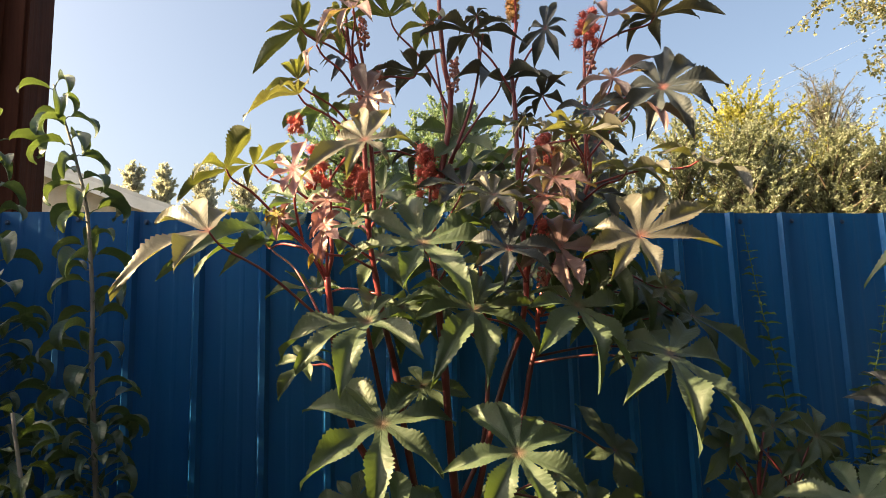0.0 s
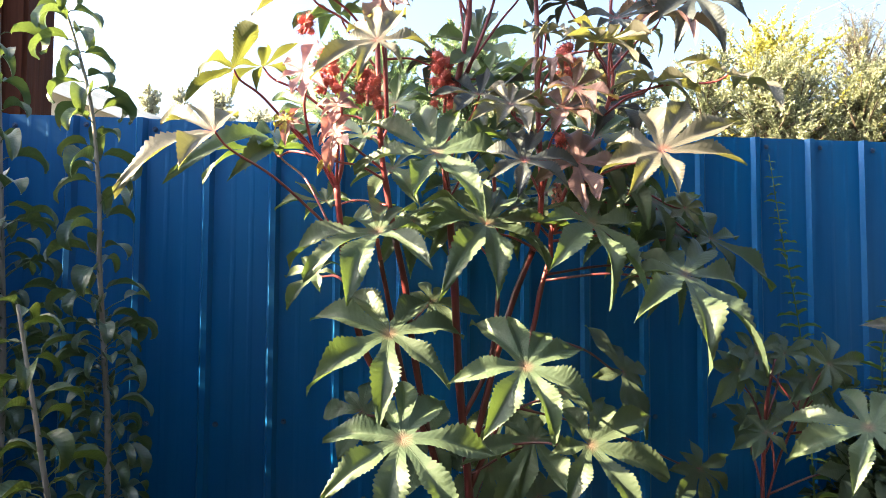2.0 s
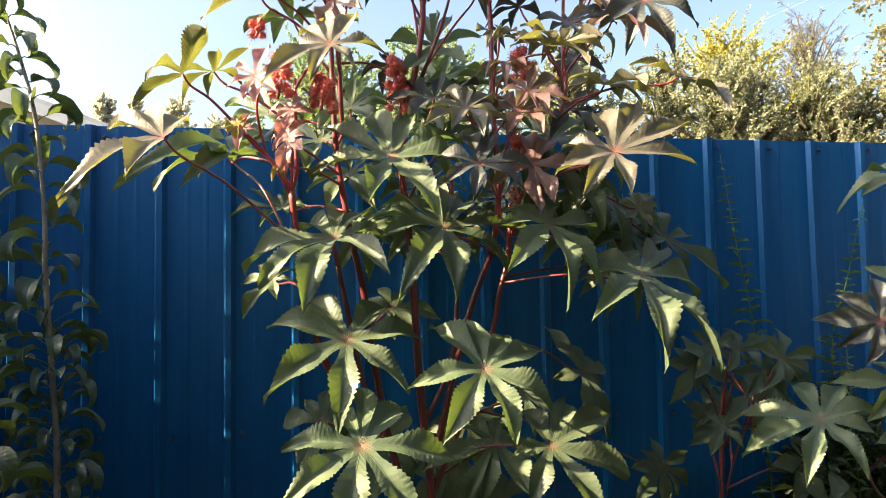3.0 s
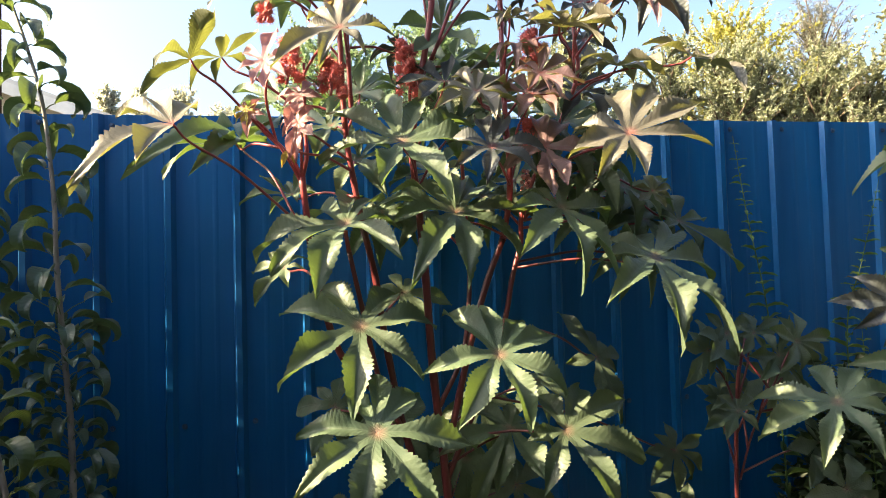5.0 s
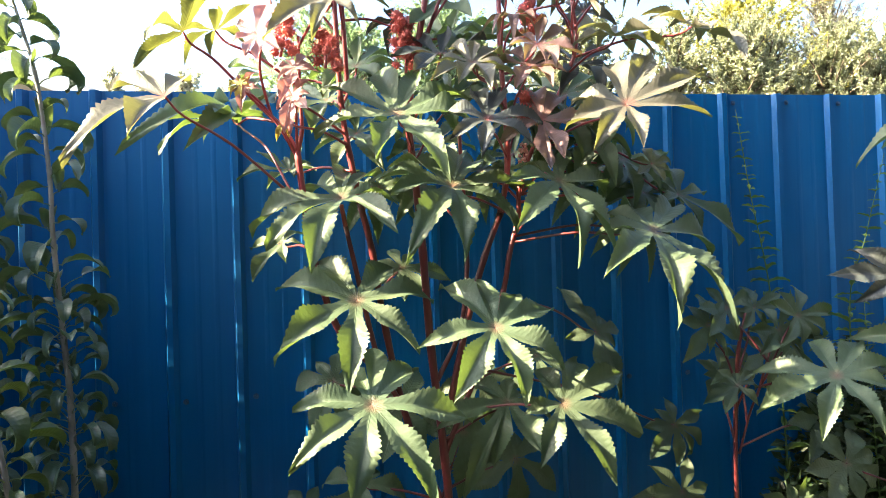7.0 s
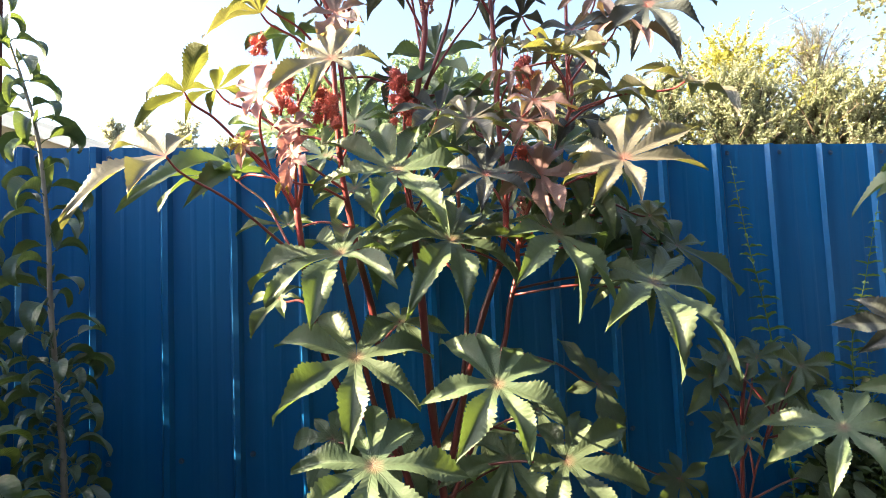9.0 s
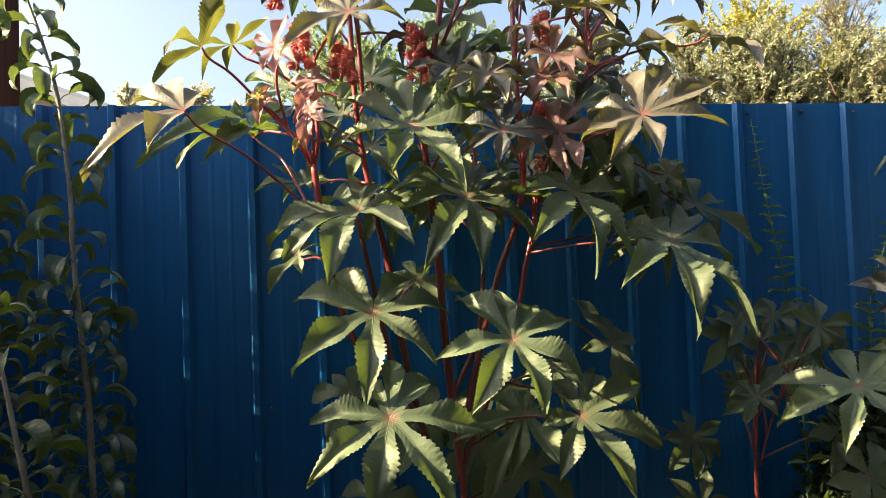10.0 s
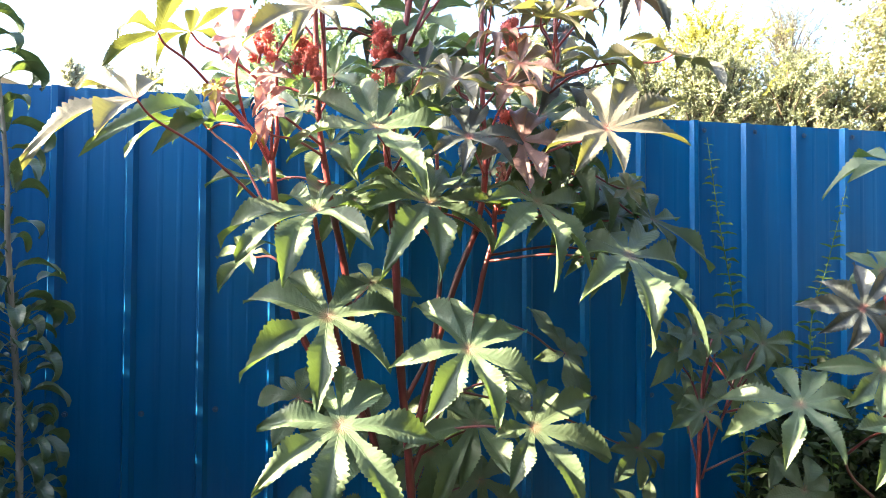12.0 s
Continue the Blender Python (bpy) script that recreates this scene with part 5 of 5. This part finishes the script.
def leaf_spray(rnd, verts, faces, at, direction, length, width):
    """One small leaf: a bent diamond."""
    d = direction.normalized()
    s = d.cross(Vector((rnd.uniform(-1, 1), rnd.uniform(-1, 1), rnd.uniform(-1, 1))))
    s = s.normalized() * width / 2 if s.length > 1e-4 else d.orthogonal().normalized() * width / 2
    n = d.cross(s).normalized() * length * 0.08
    k = len(verts)
    verts += [at, at + d * length * 0.45 + s + n, at + d * length - n * 0.5, at + d * length * 0.45 - s + n]
    faces.append((k, k + 1, k + 2, k + 3))


def weed(path, size, pairs, seed, label):
    """An upright weed with leaves that grow larger towards its foot."""
    rnd = random.Random(seed)
    t = thing("weed", label, "weed", "weeds by the fence")
    v, f = tube_data(path, 0.0035, 0.001, 6, 6)
    mesh_object("stalk", v, f, WEED, t)
    pts = smooth_path(path, 20)
    verts, faces, uvs = [], [], []
    for i in range(pairs):
        u = 0.2 + 0.8 * i / pairs
        q = pts[min(len(pts) - 1, int(u * (len(pts) - 1)))]
        for k in (0, 1):
            a = i * 2.0 + k * math.pi + rnd.uniform(-0.4, 0.4)
            out = Vector((math.cos(a), 0.6 * math.sin(a) - 0.15, rnd.uniform(0.0, 0.5)))
            s = size * (1.25 - u) * rnd.uniform(0.7, 1.15)
            vv, ff, uu = ovate_leaf(q, out, Vector((0, 0, 1)), s, s * 0.33, rnd.uniform(0.2, 1.0), rnd)
            mesh_object("leaf", vv, ff, WEED, t, uvs=uu)


weed([(1.1, -0.16, 0.0), (1.08, -0.16, 0.8), (1.051, -0.15, 1.323), (1.02, -0.11, 1.65), (0.998, -0.08, 1.93)], 0.085, 34, 5, "tall thin green weed with small paired leaves")
weed([(1.33, -0.2, 0.0), (1.32, -0.17, 0.9), (1.33, -0.15, 1.3), (1.42, -0.12, 1.5), (1.52, -0.1, 1.78)], 0.085, 30, 6, "leaning green weed with small leaves")
weed([(1.30, -0.3, 0.0), (1.28, -0.3, 0.7), (1.27, -0.28, 1.32)], 0.09, 26, 7, "bushy green weed against the fence")


def undergrowth():
    rnd = random.Random(77)
    verts, faces = [], []
    for _ in range(17000):
        x = rnd.uniform(0.75, 2.4)
        y = rnd.uniform(-0.27, -0.06)
        top = 0.3 + 1.12 * min(1, max(0, (x - 0.85) / 0.5)) * (0.7 + 0.3 * noise.noise(Vector((x * 3, y * 3, 0))))
        z = rnd.uniform(0.02, top)
        leaf_spray(rnd, verts, faces, Vector((x, y, z)), Vector((rnd.uniform(-1, 1), rnd.uniform(-1, 0.4), rnd.uniform(-0.3, 0.8))), rnd.uniform(0.025, 0.06), rnd.uniform(0.015, 0.035))
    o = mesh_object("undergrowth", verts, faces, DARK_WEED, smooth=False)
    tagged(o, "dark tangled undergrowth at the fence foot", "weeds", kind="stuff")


undergrowth()


# ---- beyond the fence ----
def branch_tree(name, label, foot, height, spread, limbs, leaves, leaf_len, leaf_wid, mat, seed, lift=0.6, trunk_r=0.06, low=0.3, flat=0.0, group="", narrow=False):
    """A tree or shrub: tapered trunk, limbs with twigs, and leaves set along the twigs."""
    rnd = random.Random(seed)
    t = thing(name, label, "tree" if height > 3.2 else "shrub", group)
    f0 = Vector(foot)
    bark_v, bark_f, verts, faces = [], [], [], []

    def add(pts, r0, r1, sides=5, steps=3):
        v, f = tube_data(pts, r0, r1, sides, steps)
        k = len(bark_v)
        bark_v.extend(v)
        bark_f.extend(tuple(a + k for a in q) for q in f)

    top = f0 + Vector((rnd.uniform(-0.1, 0.1) * height, 0, height * 0.9))
    add([f0, f0 + Vector((0.02 * height, 0, height * 0.4)), top], trunk_r, trunk_r * 0.2, 8, 4)
    per = max(1, leaves // (limbs * 9))
    for i in range(limbs):
        u = low + (1 - low) * (i + rnd.random()) / limbs
        a = i * 2.4 + rnd.uniform(-0.5, 0.5)
        b = f0.lerp(top, u)
        shape = spread * (math.sin(math.pi * min(0.98, max(0.12, (u - low) / (1 - low) * 0.8 + 0.2))) ** 0.6) * rnd.uniform(0.65, 1.15)
        out = Vector((math.cos(a), math.sin(a), 0))
        rise = height * (0.12 if not narrow else 0.3) * lift * rnd.uniform(0.6, 1.5)
        e = b + out * shape + Vector((0, 0, rise))
        m = b.lerp(e, 0.5) + Vector((0, 0, rise * 0.1))
        add([b, m, e], trunk_r * 0.3, trunk_r * 0.06)
        for k in range(9):
            s = b.lerp(m, k / 4.5) if k < 4.5 else m.lerp(e, (k - 4.5) / 4.5)
            tw = (out * rnd.uniform(-0.2, 0.8) + Vector((rnd.uniform(-1, 1), rnd.uniform(-1, 1), rnd.uniform(-0.2, 1) + lift))).normalized() * spread * rnd.uniform(0.25, 0.5) * (0.45 + 0.55 * k / 9)
            add([s, s + tw * 0.5 + Vector((0, 0, 0.05 * tw.length)), s + tw], trunk_r * 0.07, trunk_r * 0.02, 3, 1)
            for j in range(per):
                q = s + tw * rnd.uniform(0.15, 1.05)
                d = tw.normalized() * 0.8 + Vector((rnd.uniform(-1, 1), rnd.uniform(-1, 1), rnd.uniform(-1, 0.8) - flat))
                leaf_spray(rnd, verts, faces, q, d, leaf_len * rnd.uniform(0.6, 1.2), leaf_wid * rnd.uniform(0.7, 1.2))
    mesh_object("trunk", bark_v, bark_f, TWIG, t)
    mesh_object("crown", verts, faces, mat, t, smooth=False)
    return t


# dense olive hedge of shrubs
for i, (x, y, h, s) in enumerate([(1.35, 4.5, 3.5, 0.6), (1.8, 4.3, 3.65, 0.65), (2.3, 4.1, 3.8, 0.7), (2.85, 4.5, 3.85, 0.75), (3.4, 4.2, 3.8, 0.8), (3.95, 4.5, 3.8, 0.85), (4.5, 4.1, 3.65, 0.85), (5.05, 4.4, 3.55, 0.8), (5.6, 4.2, 3.6, 0.85), (6.3, 4.4, 3.6, 0.9), (7.0, 4.3, 3.6, 0.9)]):
    branch_tree("shrub", "dense olive-green sunlit shrub in a hedge behind the fence", (x, y, 0), h, s, 90, 52000, 0.042, 0.019, SHRUB, 100 + i, 0.7, 0.05, 0.15, group="hedge shrubs")
branch_tree("shrub", "yellow-topped shrub behind the hedge", (4.5, 5.3, 0), 4.65, 1.3, 110, 52000, 0.042, 0.02, GOLD, 120, 0.45, 0.05, 0.3)
branch_tree("shrub", "grey-green feathery upright shrub above the hedge", (6.0, 5.3, 0), 4.75, 0.6, 120, 40000, 0.06, 0.007, GREY_SHRUB, 121, 0.9, 0.05, 0.3)
branch_tree("tree", "light green feathery-leaved tree behind the fence", (-0.3, 6.2, 0), 4.5, 1.4, 110, 120000, 0.05, 0.022, FEATHER, 130, 0.3, 0.07, 0.25)
branch_tree("tree", "light green feathery-leaved tree behind the fence", (1.2, 6.4, 0), 4.8, 1.3, 110, 120000, 0.05, 0.022, FEATHER, 131, 0.3, 0.07, 0.25)
# distant trees, their haze put into the pale leaf colour
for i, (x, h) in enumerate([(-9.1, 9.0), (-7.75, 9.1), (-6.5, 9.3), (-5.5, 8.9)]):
    branch_tree("far_tree", "distant slender tree with haze paled into its leaf colour", (x, 25 + i, 0), h * 1.03, 0.8 + 0.3 * (i > 1), 90, 24000, 0.15, 0.08, FAR_LEAF_HAZED, 140 + i, 0.6, 0.12, 0.22, group="distant trees")


def overhanging_tree():
    """A tree beyond the fence whose drooping branches hang into view."""
    rnd = random.Random(9)
    t = thing("tree", "tree with hanging branches of small sunlit leaves", "tree")
    bv, bf, verts, faces = [], [], [], []

    def add(pts, r0, r1, sides=5, steps=4):
        v, f = tube_data(pts, r0, r1, sides, steps)
        k = len(bv)
        bv.extend(v)
        bf.extend(tuple(a + k for a in q) for q in f)

    add([(6.62, 3.4, -0.05), (6.57, 3.4, 3.0), (6.42, 3.3, 6.5)], 0.12, 0.05, 9)
    for i in range(120):
        z = rnd.uniform(3.0, 6.0)
        b = Vector((6.54, 3.35, z))
        a = rnd.uniform(2.2, 4.0)
        r = rnd.uniform(0.7, 1.2 + 0.5 * (z - 3.0))
        e = b + Vector((math.cos(a) * r, math.sin(a) * r * 0.5, rnd.uniform(-0.9, 0.5)))
        m = b.lerp(e, 0.55) + Vector((0, 0, 0.25))
        add([b, m, e], 0.016, 0.003)
        pts = smooth_path([b, m, e], 10)
        for q in pts[5:]:
            for _ in range(3):
                d = Vector((rnd.uniform(-1, 1), rnd.uniform(-1, 1), rnd.uniform(-1.4, 0.3))) * 0.22
                add([q, q + d * 0.5, q + d], 0.002, 0.001, 3, 1)
                for _ in range(8):
                    leaf_spray(rnd, verts, faces, q + d * rnd.uniform(0.2, 1.1), Vector((rnd.uniform(-1, 1), rnd.uniform(-1, 1), rnd.uniform(-1, 0.5))), rnd.uniform(0.035, 0.058), rnd.uniform(0.03, 0.042))
    mesh_object("trunk", bv, bf, TWIG, t)
    mesh_object("crown", verts, faces, BIRCH, t, smooth=False)


overhanging_tree()


def build_house():
    house = thing("house", "pale house with a low grey gable roof", "house")
    ridge, eave, half, depth = 5.35, 3.72, 4.4, 6.0
    cx, y0 = -7.4, 9.0
    verts = [(cx - half, y0, 0), (cx + half, y0, 0), (cx + half, y0, eave), (cx, y0, ridge), (cx - half, y0, eave)]
    verts += [(x, y0 + depth, z) for x, _, z in verts]
    faces = [(0, 1, 2, 3, 4), (9, 8, 7, 6, 5), (0, 5, 6, 1), (1, 6, 7, 2), (4, 9, 5, 0)]
    mesh_object("wall", verts, faces, GABLE_WALL, house, smooth=False)
    for s in (-1, 1):
        a = Vector((cx, y0 - 0.35, ridge + 0.05))
        e = Vector((cx + s * (half + 0.4), y0 - 0.35, eave + 0.05 - 0.4 * (ridge - eave) / half))
        n = Vector((0, 0, 0.09))
        back = Vector((0, depth + 0.7, 0))
        v = [a, e, e + back, a + back, a + n, e + n, e + back + n, a + back + n]
        f = [(0, 3, 2, 1), (4, 5, 6, 7), (0, 1, 5, 4), (2, 3, 7, 6), (1, 2, 6, 5), (0, 4, 7, 3)]
        mesh_object("roof", v, f, ROOF, house, "grey sheet roof slope", smooth=False)
        fa = [a + Vector((0, -0.03, -0.16)), e + Vector((0, -0.03, -0.16)), e + Vector((0, -0.03, 0.02)), a + Vector((0, -0.03, 0.02))]
        fb = [q + Vector((0, 0.027, 0)) for q in fa]
        mesh_object("bargeboard", fa + fb, [(0, 1, 2, 3), (7, 6, 5, 4), (0, 4, 5, 1), (3, 2, 6, 7), (1, 5, 6, 2), (0, 3, 7, 4)], ROOF, house, smooth=False)


build_house()


def build_pole():
    pole = thing("timber_post", "tall weathered reddish-brown timber post behind the fence", "post")
    bm = box_bm(0.19, 0.19, 3.6, 0.012, 2)
    p = part("beam", bm, POST, pole)
    p.location, p.rotation_euler = (-1.555, 0.36, 1.78), (0, 0, radians(-4))
    bm = box_bm(0.035, 0.09, 3.5, 0.004)
    p = part("batten", bm, POST, pole)
    p.location, p.rotation_euler = (-1.59, 0.2455, 1.75), (0, 0, radians(86))


build_pole()


def power_lines():
    t = thing("power_line", "pair of thin pale overhead cables on far poles", "cable")
    ends = [Vector((20.0, 58.0, 17.0)), Vector((74.0, 61.0, 42.0))]
    for p in ends:
        v, f = tube_data([(p.x, p.y, -0.1), (p.x, p.y, p.z * 0.5), (p.x, p.y, p.z + 1.6)], 0.16, 0.1, 8, 2)
        mesh_object("pole", v, f, TWIG, t)
    for dz in (0.0, 1.5):
        pts = [ends[0].lerp(ends[1], i / 10) + Vector((0, 0, dz - 1.2 * math.sin(math.pi * i / 10))) for i in range(11)]
        v, f = tube_data(pts, 0.011, 0.011, 5, 2)
        mesh_object("cable", v, f, WIRE, t)


power_lines()


# unseen trees and shrubs, added towards the sun to shade fence, saplings and leaves
branch_tree("tree", "leafy tree added out of view to dapple the fence ribs", (-3.0, -0.17, -0.05), 5.6, 0.34, 80, 3000, 0.07, 0.04, WEED, 160, 0.5, 0.05, 0.68)
branch_tree("tree", "tall leafy tree added out of view to dapple the fence", (-3.9, -0.26, -0.05), 6.7, 0.36, 90, 2000, 0.07, 0.04, WEED, 161, 0.5, 0.05, 0.62)
branch_tree("tree", "tall slender tree added out of view to shade leaves", (-3.6, -0.55, -0.05), 5.4, 0.22, 40, 4500, 0.06, 0.035, WEED, 163, 0.5, 0.03, 0.82)
branch_tree("tree", "slender leafy tree added out of view to shade the fence", (-2.05, -0.18, -0.05), 3.9, 0.22, 80, 6000, 0.06, 0.035, WEED, 162, 0.5, 0.03, 0.32)
# added shrubs, keep sun off the saplings and the lower leaves
for i, (x, y, h) in enumerate([(-1.62, -0.54, 2.2), (-1.85, -0.6, 2.3), (-1.75, -0.3, 2.3), (-2.5, -1.0, 2.2), (-2.5, -0.55, 2.5), (-1.95, -1.0, 2.1), (-1.6, -1.0, 2.05), (-1.75, -0.93, 1.9)]):
    branch_tree("shrub", "leafy shrub added out of view to block low sun", (x, y, -0.05), h, 0.2, 60, 12000, 0.085, 0.05, WEED, 170 + i, 0.5, 0.03, 0.1, group="garden shrubs")
